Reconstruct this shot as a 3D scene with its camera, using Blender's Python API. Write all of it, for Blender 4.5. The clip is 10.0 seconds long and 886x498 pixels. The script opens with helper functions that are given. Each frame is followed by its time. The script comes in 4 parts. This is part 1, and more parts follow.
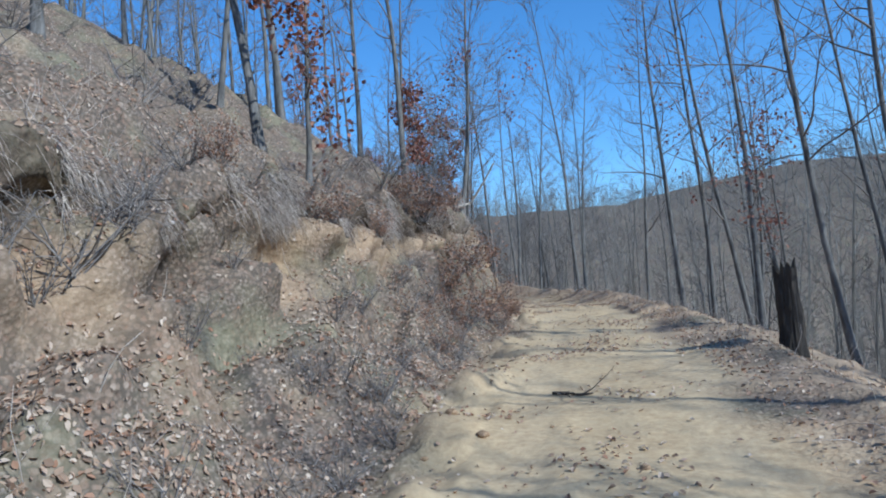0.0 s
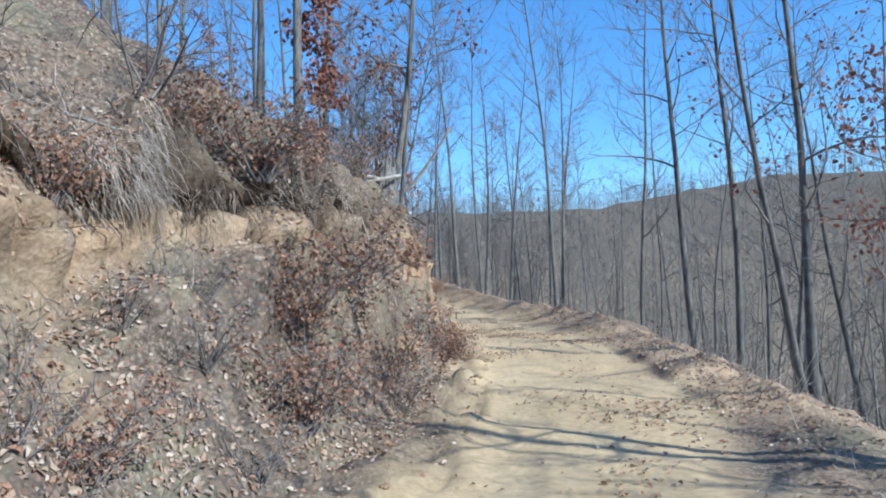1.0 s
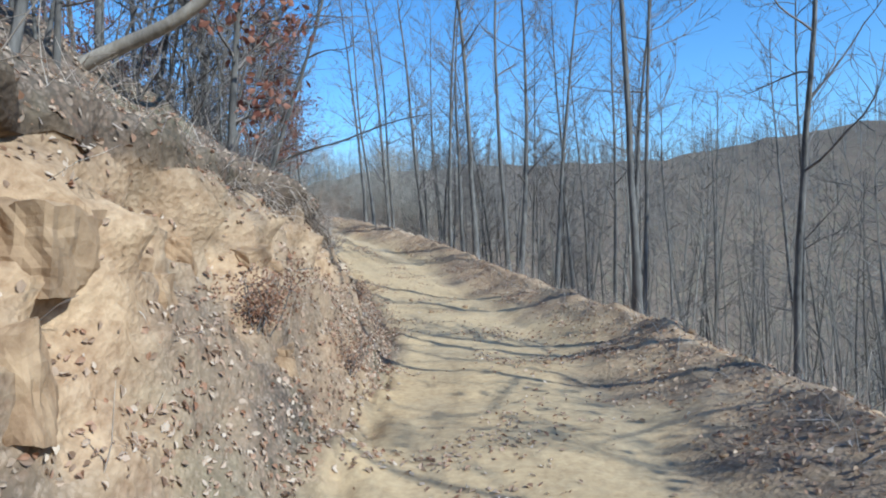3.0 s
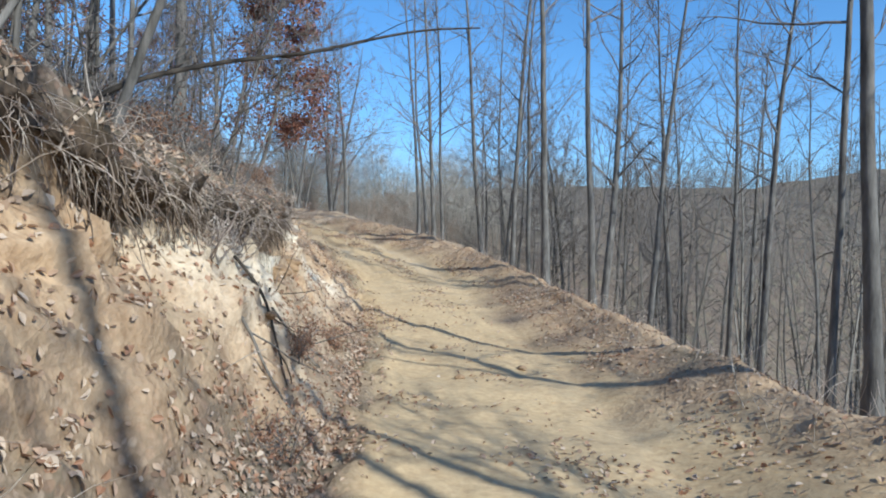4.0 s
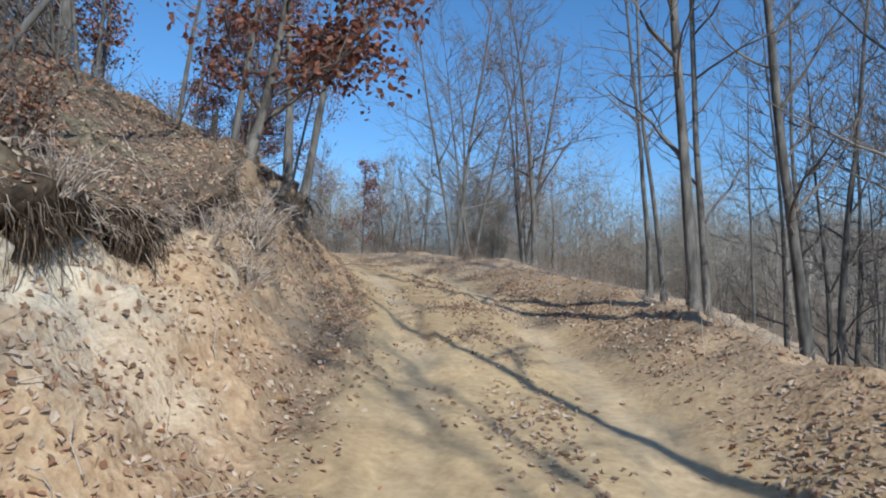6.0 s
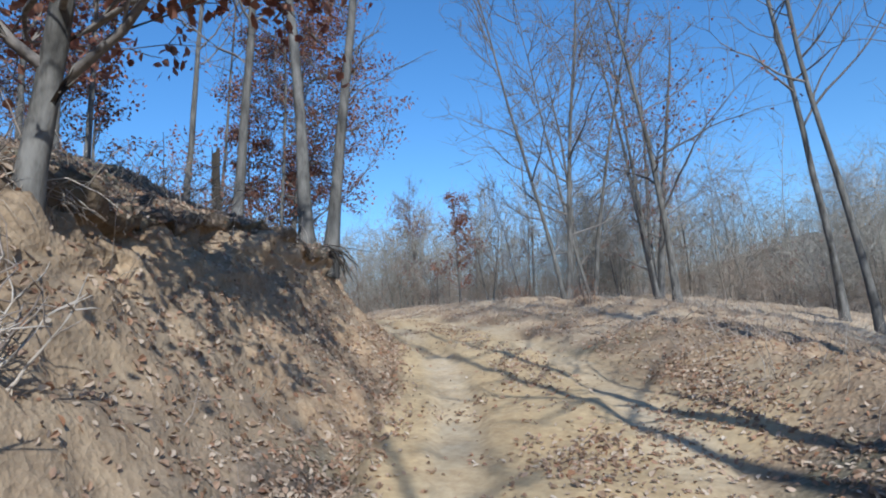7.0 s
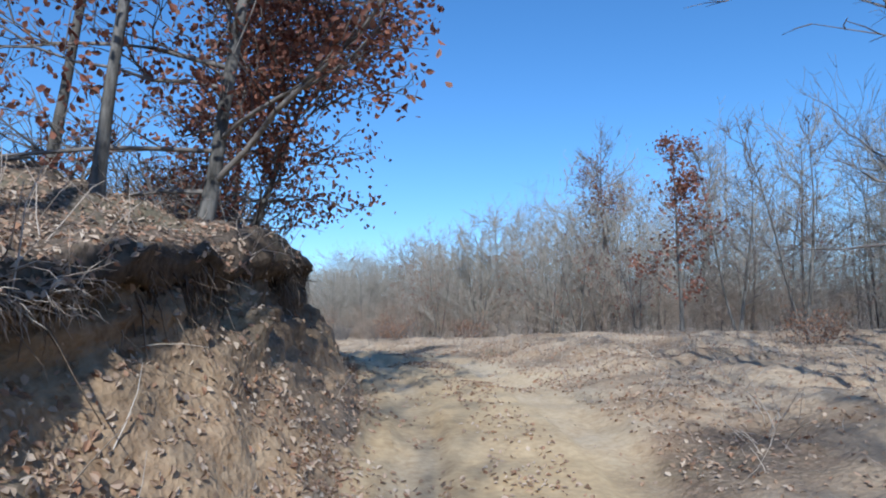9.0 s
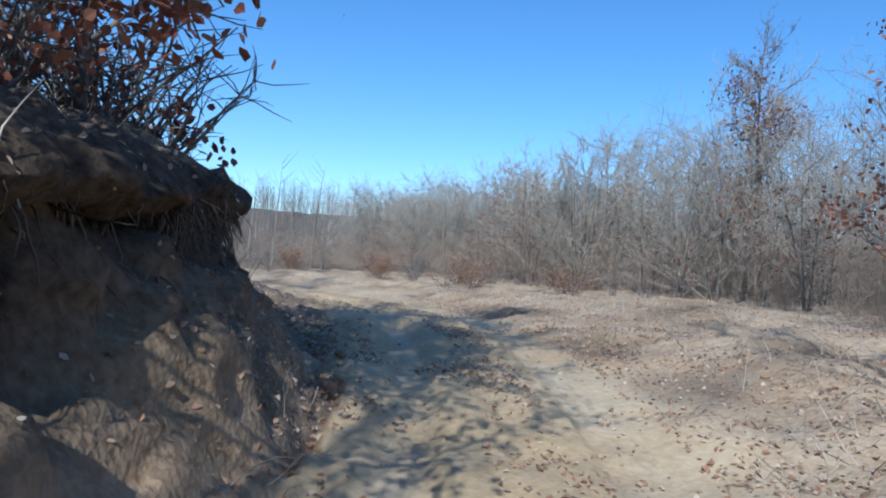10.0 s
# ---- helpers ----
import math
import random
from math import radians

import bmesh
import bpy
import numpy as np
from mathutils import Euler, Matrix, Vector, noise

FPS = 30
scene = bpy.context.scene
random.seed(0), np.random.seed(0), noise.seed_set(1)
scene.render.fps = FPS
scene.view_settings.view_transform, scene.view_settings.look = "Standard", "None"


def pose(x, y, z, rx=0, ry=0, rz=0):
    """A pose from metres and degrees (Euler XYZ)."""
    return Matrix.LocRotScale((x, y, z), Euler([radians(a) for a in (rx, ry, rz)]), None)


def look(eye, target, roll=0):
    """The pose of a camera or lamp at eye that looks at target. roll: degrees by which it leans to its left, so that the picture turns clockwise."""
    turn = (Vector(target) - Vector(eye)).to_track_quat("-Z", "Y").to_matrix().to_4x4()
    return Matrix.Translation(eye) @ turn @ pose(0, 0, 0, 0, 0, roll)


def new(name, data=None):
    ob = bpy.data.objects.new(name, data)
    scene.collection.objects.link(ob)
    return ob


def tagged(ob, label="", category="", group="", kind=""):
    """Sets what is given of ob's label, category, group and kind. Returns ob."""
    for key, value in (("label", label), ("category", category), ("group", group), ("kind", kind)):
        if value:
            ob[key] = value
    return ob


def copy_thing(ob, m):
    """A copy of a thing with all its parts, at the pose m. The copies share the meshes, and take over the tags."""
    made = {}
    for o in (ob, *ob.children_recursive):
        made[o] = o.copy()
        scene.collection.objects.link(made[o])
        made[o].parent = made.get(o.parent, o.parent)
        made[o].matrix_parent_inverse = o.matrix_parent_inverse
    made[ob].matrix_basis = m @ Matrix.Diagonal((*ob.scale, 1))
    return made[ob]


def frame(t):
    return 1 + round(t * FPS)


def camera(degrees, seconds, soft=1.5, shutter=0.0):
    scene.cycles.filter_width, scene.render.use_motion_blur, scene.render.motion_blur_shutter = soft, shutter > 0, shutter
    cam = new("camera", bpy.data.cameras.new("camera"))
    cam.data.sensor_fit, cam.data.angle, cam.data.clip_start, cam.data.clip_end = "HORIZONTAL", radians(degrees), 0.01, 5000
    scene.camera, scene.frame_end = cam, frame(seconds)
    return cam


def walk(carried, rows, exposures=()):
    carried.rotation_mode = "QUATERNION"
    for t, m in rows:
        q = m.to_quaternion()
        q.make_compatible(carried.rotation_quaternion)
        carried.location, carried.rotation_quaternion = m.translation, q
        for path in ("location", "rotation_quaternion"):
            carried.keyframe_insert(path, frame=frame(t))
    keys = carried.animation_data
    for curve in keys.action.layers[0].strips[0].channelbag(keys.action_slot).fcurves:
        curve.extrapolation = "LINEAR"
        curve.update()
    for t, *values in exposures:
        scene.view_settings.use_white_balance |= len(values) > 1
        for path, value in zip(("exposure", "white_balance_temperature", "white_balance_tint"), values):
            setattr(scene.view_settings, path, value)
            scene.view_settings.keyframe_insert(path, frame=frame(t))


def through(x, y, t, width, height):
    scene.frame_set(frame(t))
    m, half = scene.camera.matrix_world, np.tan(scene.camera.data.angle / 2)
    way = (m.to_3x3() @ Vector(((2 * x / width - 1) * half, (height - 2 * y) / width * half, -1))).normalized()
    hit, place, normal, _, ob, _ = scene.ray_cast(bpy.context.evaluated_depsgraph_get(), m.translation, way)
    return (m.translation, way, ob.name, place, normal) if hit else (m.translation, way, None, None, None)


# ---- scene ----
cam = camera(66.5, 10.0, 2.0)
PATH = [
    (0, pose(0.000, 0.000, 1.500, 93.98, 4.86, 0.02)),
    (0.5, pose(0.534, 3.564, 1.661, 93.19, 2.45, -1.40)),
    (1, pose(1.251, 7.079, 1.911, 93.53, 1.93, -2.24)),
    (1.5, pose(1.931, 10.388, 2.049, 93.30, 1.92, -2.97)),
    (2, pose(2.611, 13.512, 2.153, 92.19, -0.02, -0.97)),
    (2.5, pose(3.053, 16.498, 2.285, 92.64, -0.15, 0.13)),
    (2.7, pose(3.193, 17.636, 2.362, 91.19, 0.67, 0.81)),
    (3.8, pose(3.309, 24.317, 2.242, 89.07, -0.16, 7.00)),
    (4, pose(3.292, 25.754, 2.263, 91.58, -1.69, 7.91)),
    (4.5, pose(3.135, 29.398, 2.304, 90.28, -1.00, 11.40)),
    (5, pose(2.580, 32.927, 2.397, 90.36, -1.50, 18.00)),
    (5.5, pose(1.853, 36.035, 2.636, 96.61, -0.38, 22.46)),
    (6, pose(0.972, 38.822, 3.080, 95.65, -2.09, 26.96)),
    (6.2, pose(0.600, 39.780, 3.194, 97.06, -1.92, 29.46)),
    (7.3, pose(-2.188, 45.207, 4.272, 98.92, 4.66, 39.11)),
    (7.5, pose(-2.842, 46.233, 4.430, 99.01, 3.80, 40.39)),
    (8, pose(-4.588, 48.854, 4.901, 98.83, 2.60, 43.96)),
    (8.5, pose(-6.534, 51.131, 5.373, 95.20, 0.61, 49.36)),
    (9, pose(-8.666, 53.322, 5.711, 97.94, 0.02, 53.73)),
    (9.5, pose(-10.806, 55.142, 6.065, 93.93, -0.87, 57.22)),
    (10, pose(-12.970, 56.719, 6.361, 91.60, -4.00, 61.90)),
]
# the clip's own brightness and white balance drift on the way
walk(cam, PATH, [(0.0, 0.14, 5100, 4), (0.5, 0.43, 5250, 4), (1.5, 0.54, 5300, 3), (2.5, 0.38, 5250, 2), (4.0, 0.33, 5700, 4), (5.0, 0.15, 5900, 5), (5.5, -0.03, 5850, 6), (6.2, -0.03, 5800, 6), (7.5, 0.22, 5450, 7), (8.0, 0.3, 5550, 8), (8.5, 0.29, 5800, 8), (9.0, 0.11, 5450, 8), (10.0, 0.04, 5350, 7)])

# ---- world and sun ----
SUN_AZ, SUN_EL = radians(127.0), radians(34.0)
world = bpy.data.worlds.new("sky")
scene.world = world
world.use_nodes = True
wn = world.node_tree
sky = wn.nodes.new("ShaderNodeTexSky")
sky.sky_type, sky.sun_disc = "NISHITA", False
sky.sun_elevation, sky.sun_rotation = SUN_EL, SUN_AZ
sky.altitude, sky.air_density, sky.dust_density, sky.ozone_density = 400.0, 1.1, 0.4, 4.0
deep = wn.nodes.new("ShaderNodeHueSaturation")
deep.inputs["Saturation"].default_value = 1.15
wn.links.new(sky.outputs[0], deep.inputs["Color"])
wn.links.new(deep.outputs[0], wn.nodes["Background"].inputs[0])
wn.nodes["Background"].inputs[1].default_value = 0.15
lamp = bpy.data.lights.new("sun", "SUN")
lamp.energy, lamp.angle, lamp.color = 4.8, radians(0.55), (1.0, 0.93, 0.82)
sun = new("sun", lamp)
sun.matrix_world = look((60 * math.sin(SUN_AZ), 60 * math.cos(SUN_AZ), 60 * math.tan(SUN_EL)), (0, 0, 0))


# ---- materials ----
def material(name, rough=0.9):
    m = bpy.data.materials.new(name)
    m.use_nodes = True
    bs = m.node_tree.nodes["Principled BSDF"]
    bs.inputs["Roughness"].default_value = rough
    bs.inputs["Specular IOR Level"].default_value = 0.2
    return m, m.node_tree, bs


def node(nt, kind, **sets):
    n = nt.nodes.new(kind)
    for k, v in sets.items():
        if k == "op":
            n.operation = v
        elif k == "data":
            n.data_type = v
        elif k == "blend":
            n.blend_type = v
        elif k == "attr":
            n.attribute_name = v
    return n


def noise_tex(nt, scale, detail=6.0, rough=0.6, vec=None):
    n = nt.nodes.new("ShaderNodeTexNoise")
    n.inputs["Scale"].default_value, n.inputs["Detail"].default_value, n.inputs["Roughness"].default_value = scale, detail, rough
    if vec is None:
        vec = nt.nodes.new("ShaderNodeNewGeometry").outputs["Position"]
    nt.links.new(vec, n.inputs["Vector"])
    return n.outputs["Fac"]


def ramp(nt, fac, stops):
    r = nt.nodes.new("ShaderNodeValToRGB")
    el = r.color_ramp.elements
    while len(el) < len(stops):
        el.new(0.5)
    for e, (p, c) in zip(el, stops):
        e.position, e.color = p, (*c, 1)
    nt.links.new(fac, r.inputs["Fac"])
    return r.outputs["Color"]


def mix(nt, fac, a, b, blend="MIX"):
    n = nt.nodes.new("ShaderNodeMix")
    n.data_type, n.blend_type = "RGBA", blend
    for sock, v in ((n.inputs[0], fac), (n.inputs[6], a), (n.inputs[7], b)):
        if hasattr(v, "links"):
            nt.links.new(v, sock)
        else:
            sock.default_value = v if isinstance(v, float) else (*v, 1)
    return n.outputs[2]


def bump(nt, bs, height, strength=0.5, dist=0.03):
    b = nt.nodes.new("ShaderNodeBump")
    b.inputs["Strength"].default_value, b.inputs["Distance"].default_value = strength, dist
    nt.links.new(height, b.inputs["Height"])
    nt.links.new(b.outputs[0], bs.inputs["Normal"])


def cells(nt, scale, warp=0.35):
    """Leaf-sized cells: a random value for each, and the distance to its middle."""
    geo = nt.nodes.new("ShaderNodeNewGeometry").outputs["Position"]
    n = nt.nodes.new("ShaderNodeTexNoise")
    n.inputs["Scale"].default_value = scale * 0.7
    nt.links.new(geo, n.inputs["Vector"])
    add = nt.nodes.new("ShaderNodeMix")
    add.data_type, add.blend_type = "RGBA", "LINEAR_LIGHT"
    add.inputs[0].default_value = warp / scale
    nt.links.new(geo, add.inputs[6])
    nt.links.new(n.outputs["Color"], add.inputs[7])
    v = nt.nodes.new("ShaderNodeTexVoronoi")
    v.inputs["Scale"].default_value = scale
    nt.links.new(add.outputs[2], v.inputs["Vector"])
    sep = nt.nodes.new("ShaderNodeSeparateColor")
    nt.links.new(v.outputs["Color"], sep.inputs[0])
    return sep.outputs[0], v.outputs["Distance"]


def ground_material(name, dark=1.0):
    m, nt, bs = material(name, 0.95)
    at = node(nt, "ShaderNodeAttribute", attr="soil")
    sep = nt.nodes.new("ShaderNodeSeparateColor")
    nt.links.new(at.outputs["Color"], sep.inputs[0])
    big, mid, fine = noise_tex(nt, 0.35), noise_tex(nt, 2.3), noise_tex(nt, 14.0, 8)
    one, gap = cells(nt, 25.0)
    two, gap2 = cells(nt, 46.0)

    def tone(r, g, bl):
        return (r * dark, g * dark, bl * dark)

    litter = ramp(nt, one, [(0.0, tone(0.07, 0.05, 0.037)), (0.3, tone(0.145, 0.105, 0.075)), (0.6, tone(0.22, 0.165, 0.12)), (0.85, tone(0.18, 0.11, 0.075)), (1.0, tone(0.34, 0.275, 0.21))])
    litter2 = ramp(nt, two, [(0.0, tone(0.075, 0.057, 0.04)), (0.5, tone(0.165, 0.125, 0.092)), (1.0, tone(0.28, 0.225, 0.175))])
    litter = mix(nt, ramp(nt, mid, [(0.4, (0, 0, 0)), (0.6, (1, 1, 1))]), litter, litter2)
    litter = mix(nt, ramp(nt, gap, [(0.45, (0, 0, 0)), (0.75, (1, 1, 1))]), litter, tone(0.10, 0.08, 0.06))
    litter = mix(nt, ramp(nt, noise_tex(nt, 0.9, 5), [(0.5, (0, 0, 0)), (0.66, (0.6, 0.6, 0.6))]), litter, ramp(nt, fine, [(0.35, tone(0.12, 0.115, 0.065)), (0.65, tone(0.26, 0.24, 0.15))]))
    litter = mix(nt, ramp(nt, noise_tex(nt, 1.4, 5), [(0.54, (0, 0, 0)), (0.66, (0.4, 0.4, 0.4))]), litter, ramp(nt, fine, [(0.35, tone(0.22, 0.16, 0.10)), (0.65, tone(0.40, 0.30, 0.19))]))
    earth = ramp(nt, mid, [(0.3, (0.29, 0.17, 0.085)), (0.55, (0.43, 0.285, 0.155)), (0.75, (0.52, 0.39, 0.24))])
    earth = mix(nt, 0.45, earth, ramp(nt, fine, [(0.3, (0.18, 0.115, 0.07)), (0.65, (0.6, 0.46, 0.31))]))
    earth = mix(nt, ramp(nt, big, [(0.5, (0, 0, 0)), (0.62, (0.5, 0.5, 0.5))]), earth, (0.30, 0.24, 0.17))
    pale = ramp(nt, mid, [(0.35, (0.52, 0.39, 0.25)), (0.6, (0.70, 0.60, 0.44))])
    pale = mix(nt, 0.3, pale, ramp(nt, fine, [(0.3, (0.4, 0.3, 0.2)), (0.6, (0.8, 0.74, 0.62))]))
    road = ramp(nt, big, [(0.35, (0.43, 0.30, 0.16)), (0.6, (0.56, 0.415, 0.24))])
    road = mix(nt, 0.45, road, ramp(nt, fine, [(0.3, (0.27, 0.18, 0.095)), (0.68, (0.62, 0.475, 0.275))]))
    road = mix(nt, ramp(nt, mid, [(0.52, (0, 0, 0)), (0.66, (0.55, 0.55, 0.55))]), road, (0.42, 0.32, 0.19))
    c = mix(nt, sep.outputs[0], litter, earth)
    c = mix(nt, sep.outputs[2], c, road)
    c = mix(nt, sep.outputs[1], c, pale)
    # low alpha: dark root mat at the lip, plus shade painted below it
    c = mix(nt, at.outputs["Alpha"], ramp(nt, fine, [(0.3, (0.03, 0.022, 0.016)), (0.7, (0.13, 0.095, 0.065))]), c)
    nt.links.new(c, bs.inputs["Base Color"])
    h = mix(nt, 0.3, fine, gap)
    h = mix(nt, sep.outputs[2], h, mix(nt, 0.3, mid, fine))
    bump(nt, bs, h, 0.7, 0.04)
    return m


def plain(name, low, high, scale=8.0, rough=0.85, streak=1.0, bumpy=0.6, dist=0.01):
    m, nt, bs = material(name, rough)
    g = nt.nodes.new("ShaderNodeTexCoord")
    mp = nt.nodes.new("ShaderNodeMapping")
    mp.inputs["Scale"].default_value = (1, 1, streak)
    nt.links.new(g.outputs["Object"], mp.inputs[0])
    f = noise_tex(nt, scale, 7, 0.65, mp.outputs[0])
    info = nt.nodes.new("ShaderNodeObjectInfo")
    c = ramp(nt, f, [(0.32, low), (0.68, high)])
    c = mix(nt, info.outputs["Random"], c, tuple(0.6 * v for v in high))
    c2 = mix(nt, 0.35, ramp(nt, f, [(0.32, low), (0.68, high)]), c)
    nt.links.new(c2, bs.inputs["Base Color"])
    bump(nt, bs, f, bumpy, dist)
    return m


def leafy(name, cols, through=0.35):
    m, nt, bs = material(name, 0.7)
    g = nt.nodes.new("ShaderNodeNewGeometry")
    n = len(cols)
    c = ramp(nt, g.outputs["Random Per Island"], [(i / (n - 1), col) for i, col in enumerate(cols)])
    nt.links.new(c, bs.inputs["Base Color"])
    if through:
        tr = nt.nodes.new("ShaderNodeBsdfTranslucent")
        nt.links.new(c, tr.inputs[0])
        mx = nt.nodes.new("ShaderNodeMixShader")
        mx.inputs[0].default_value = through
        nt.links.new(bs.outputs[0], mx.inputs[1])
        nt.links.new(tr.outputs[0], mx.inputs[2])
        nt.links.new(mx.outputs[0], nt.nodes["Material Output"].inputs["Surface"])
    return m


M_GROUND = ground_material("leafy_ground", 1.08)
M_FLOOR = ground_material("wood_floor_litter")
M_BARK = plain("grey_bark", (0.035, 0.032, 0.028), (0.235, 0.222, 0.203), 9.0, 0.9, 0.25, 1.0, 0.02)
M_TWIG = plain("twig_bark", (0.11, 0.097, 0.087), (0.28, 0.25, 0.225), 12.0)
M_WOODS = leafy("far_wood_bark", [(0.11, 0.102, 0.09), (0.19, 0.176, 0.152), (0.28, 0.26, 0.225)], 0.0)
M_SCRUB = leafy("scrub_bark", [(0.23, 0.205, 0.17), (0.34, 0.31, 0.26), (0.46, 0.42, 0.355)], 0.0)
M_BRUSH = leafy("brush_twig", [(0.22, 0.175, 0.135), (0.34, 0.285, 0.225), (0.30, 0.205, 0.155), (0.42, 0.37, 0.30)], 0.0)
M_LEAF = leafy("dry_oak_leaf", [(0.13, 0.052, 0.038), (0.27, 0.115, 0.08), (0.39, 0.205, 0.14), (0.19, 0.072, 0.052), (0.32, 0.145, 0.092)], 0.28)
M_BUSHLEAF = leafy("dry_bush_leaf", [(0.17, 0.085, 0.05), (0.31, 0.17, 0.105), (0.43, 0.28, 0.19), (0.24, 0.12, 0.075)], 0.25)
M_LITTER = leafy("fallen_leaf", [(0.21, 0.14, 0.095), (0.37, 0.26, 0.175), (0.49, 0.375, 0.275), (0.58, 0.48, 0.375), (0.34, 0.185, 0.11), (0.45, 0.32, 0.225)], 0.2)
M_STRAW = leafy("dead_stem", [(0.19, 0.15, 0.125), (0.40, 0.335, 0.28), (0.56, 0.49, 0.41), (0.30, 0.235, 0.20)], 0.0)
M_ROOT = leafy("root_bark", [(0.05, 0.036, 0.026), (0.15, 0.11, 0.08), (0.27, 0.215, 0.165), (0.09, 0.063, 0.045)], 0.0)
M_DARKWOOD = plain("dark_wood", (0.02, 0.017, 0.014), (0.09, 0.075, 0.06), 9.0, 0.9, 0.2, 1.0, 0.03)
M_OLDWOOD = plain("old_wood", (0.03, 0.025, 0.02), (0.36, 0.33, 0.29), 13.0, 0.9, 0.35, 1.0, 0.05)
M_PALE = plain("pale_bark", (0.22, 0.19, 0.15), (0.48, 0.43, 0.36), 9.0, 0.85, 0.4, 0.6, 0.01)
M_STONE = plain("sandstone", (0.20, 0.12, 0.065), (0.46, 0.325, 0.195), 5.0, 0.9, 1.0, 0.7, 0.03)
M_DUNSTONE = plain("dun_sandstone", (0.19, 0.14, 0.095), (0.40, 0.32, 0.225), 3.4, 0.9, 1.0, 0.7, 0.03)
M_CHALK = plain("chalk_rock", (0.5, 0.42, 0.3), (0.78, 0.72, 0.6), 4.0, 0.9, 1.0, 0.7, 0.03)

# ---- the lie of the land ----
TRACK = np.array([(0, 0, 0), (0.53, 3.56, 0.13), (1.25, 7.08, 0.38), (1.93, 10.39, 0.54), (2.61, 13.51, 0.65), (3.05, 16.5, 0.76),
                  (3.3, 20.4, 0.84), (3.31, 24.32, 0.82), (3.13, 29.4, 0.84), (2.58, 32.93, 0.93), (1.85, 36.04, 1.14), (0.97, 38.82, 1.55),
                  (-0.6, 42.4, 2.2), (-2.19, 45.21, 2.77), (-4.59, 48.85, 3.4), (-6.53, 51.13, 3.85), (-8.67, 53.32, 4.2), (-10.81, 55.14, 4.53),
                  (-12.97, 56.72, 4.85)])
# the track goes on ahead round the bend, and back behind the start
ahead, turn_to, here = [], math.radians(55), TRACK[-1].copy()
for k in range(34):
    turn_to += math.radians(2.2 if k < 9 else 4.4 if k < 22 else 0.2)
    here = here + 1.5 * np.array([-math.sin(turn_to), math.cos(turn_to), 0.066 if k < 6 else -0.008])
    ahead.append(here.copy())
behind = [TRACK[0] - k * np.array([0.6, 4.0, 0.16]) for k in range(5, 0, -1)]
LINE = np.vstack([behind, TRACK, ahead])
cut = np.r_[0, np.cumsum(np.hypot(*np.diff(LINE[:, :2], axis=0).T))]
START = cut[len(behind)]
even = np.arange(0, cut[-1], 0.25)
LINE = np.stack([np.interp(even, cut, LINE[:, k]) for k in range(3)], 1)
kern = np.hanning(23) / np.hanning(23).sum()
LINE = np.stack([np.convolve(np.pad(LINE[:, k], 11, "reflect", reflect_type="odd"), kern, "valid") for k in range(3)], 1)
LEN = even - START
HEAD = np.gradient(LINE[:, :2], axis=0)
HEAD /= np.linalg.norm(HEAD, axis=1)[:, None]
RIGHT = np.stack([HEAD[:, 1], -HEAD[:, 0]], 1)


def on_line(s):
    """Place, right-hand direction at the length s along the track."""
    p = np.stack([np.interp(s, LEN, LINE[:, k]) for k in range(3)], -1)
    r = np.stack([np.interp(s, LEN, RIGHT[:, k]) for k in range(2)], -1)
    return p, r / np.linalg.norm(r, axis=-1, keepdims=True)


# bank by length: foot, talus top (out, up), cut top (out, up), overhang of the root mat, slope above
BANK = np.array([(-20, 1.65, 2.9, 1.2, 3.5, 2.2, 0.15, 0.62), (8, 1.65, 2.9, 1.25, 3.5, 2.3, 0.3, 0.62), (12.5, 1.65, 2.9, 1.3, 3.45, 2.3, 0.3, 0.62),
                 (15, 1.55, 2.3, 1.4, 2.9, 2.4, 0.2, 0.62), (18, 1.5, 1.95, 1.3, 2.45, 2.35, 0.1, 0.62), (21, 1.45, 1.8, 1.0, 2.25, 2.35, 0.05, 0.62),
                 (24, 1.25, 1.75, 1.15, 2.15, 2.1, 0.08, 0.6), (27, 1.0, 1.5, 1.2, 1.9, 2.0, 0.12, 0.55), (30, 1.1, 1.7, 1.0, 2.2, 1.9, 0.2, 0.5)])
BANK = np.vstack([BANK, [(34, 1.25, 2.1, 1.05, 2.5, 1.72, 0.25, 0.48), (38.5, 1.2, 2.25, 1.0, 2.8, 1.6, 0.22, 0.45), (41.5, 1.2, 2.1, 0.9, 2.65, 1.5, 0.2, 0.45),
                         (45, 1.2, 2.1, 0.9, 2.45, 1.3, 0.2, 0.42), (48, 1.15, 2.3, 1.25, 2.65, 1.85, 0.1, 0.38), (51, 1.1, 2.2, 1.25, 2.5, 1.95, 0.0, 0.36),
                         (54, 0.95, 1.88, 1.05, 2.0, 1.55, 0.03, 0.38), (55.5, 0.9, 1.68, 1.0, 1.75, 1.5, 0.03, 0.38), (57, 0.9, 1.66, 1.0, 1.78, 1.42, 0.08, 0.38), (60, 0.9, 1.62, 0.95, 1.95, 1.4, 0.25, 0.32)]])
BANK = np.vstack([BANK, [(62, 0.9, 1.5, 0.85, 1.9, 1.45, 0.35, 0.25), (64, 0.9, 1.42, 0.75, 2.0, 1.5, 0.4, 0.22), (66, 0.95, 1.35, 0.65, 2.1, 1.5, 0.4, 0.2),
                         (68, 0.95, 1.4, 0.6, 2.15, 1.45, 0.35, 0.2), (70, 1.3, 2.2, 0.5, 3.0, 1.2, 0.3, 0.18), (74, 1.6, 3.0, 0.4, 5.0, 1.0, 0.1, 0.15), (120, 1.8, 3.2, 0.4, 6.0, 0.9, 0.1, 0.1)]])
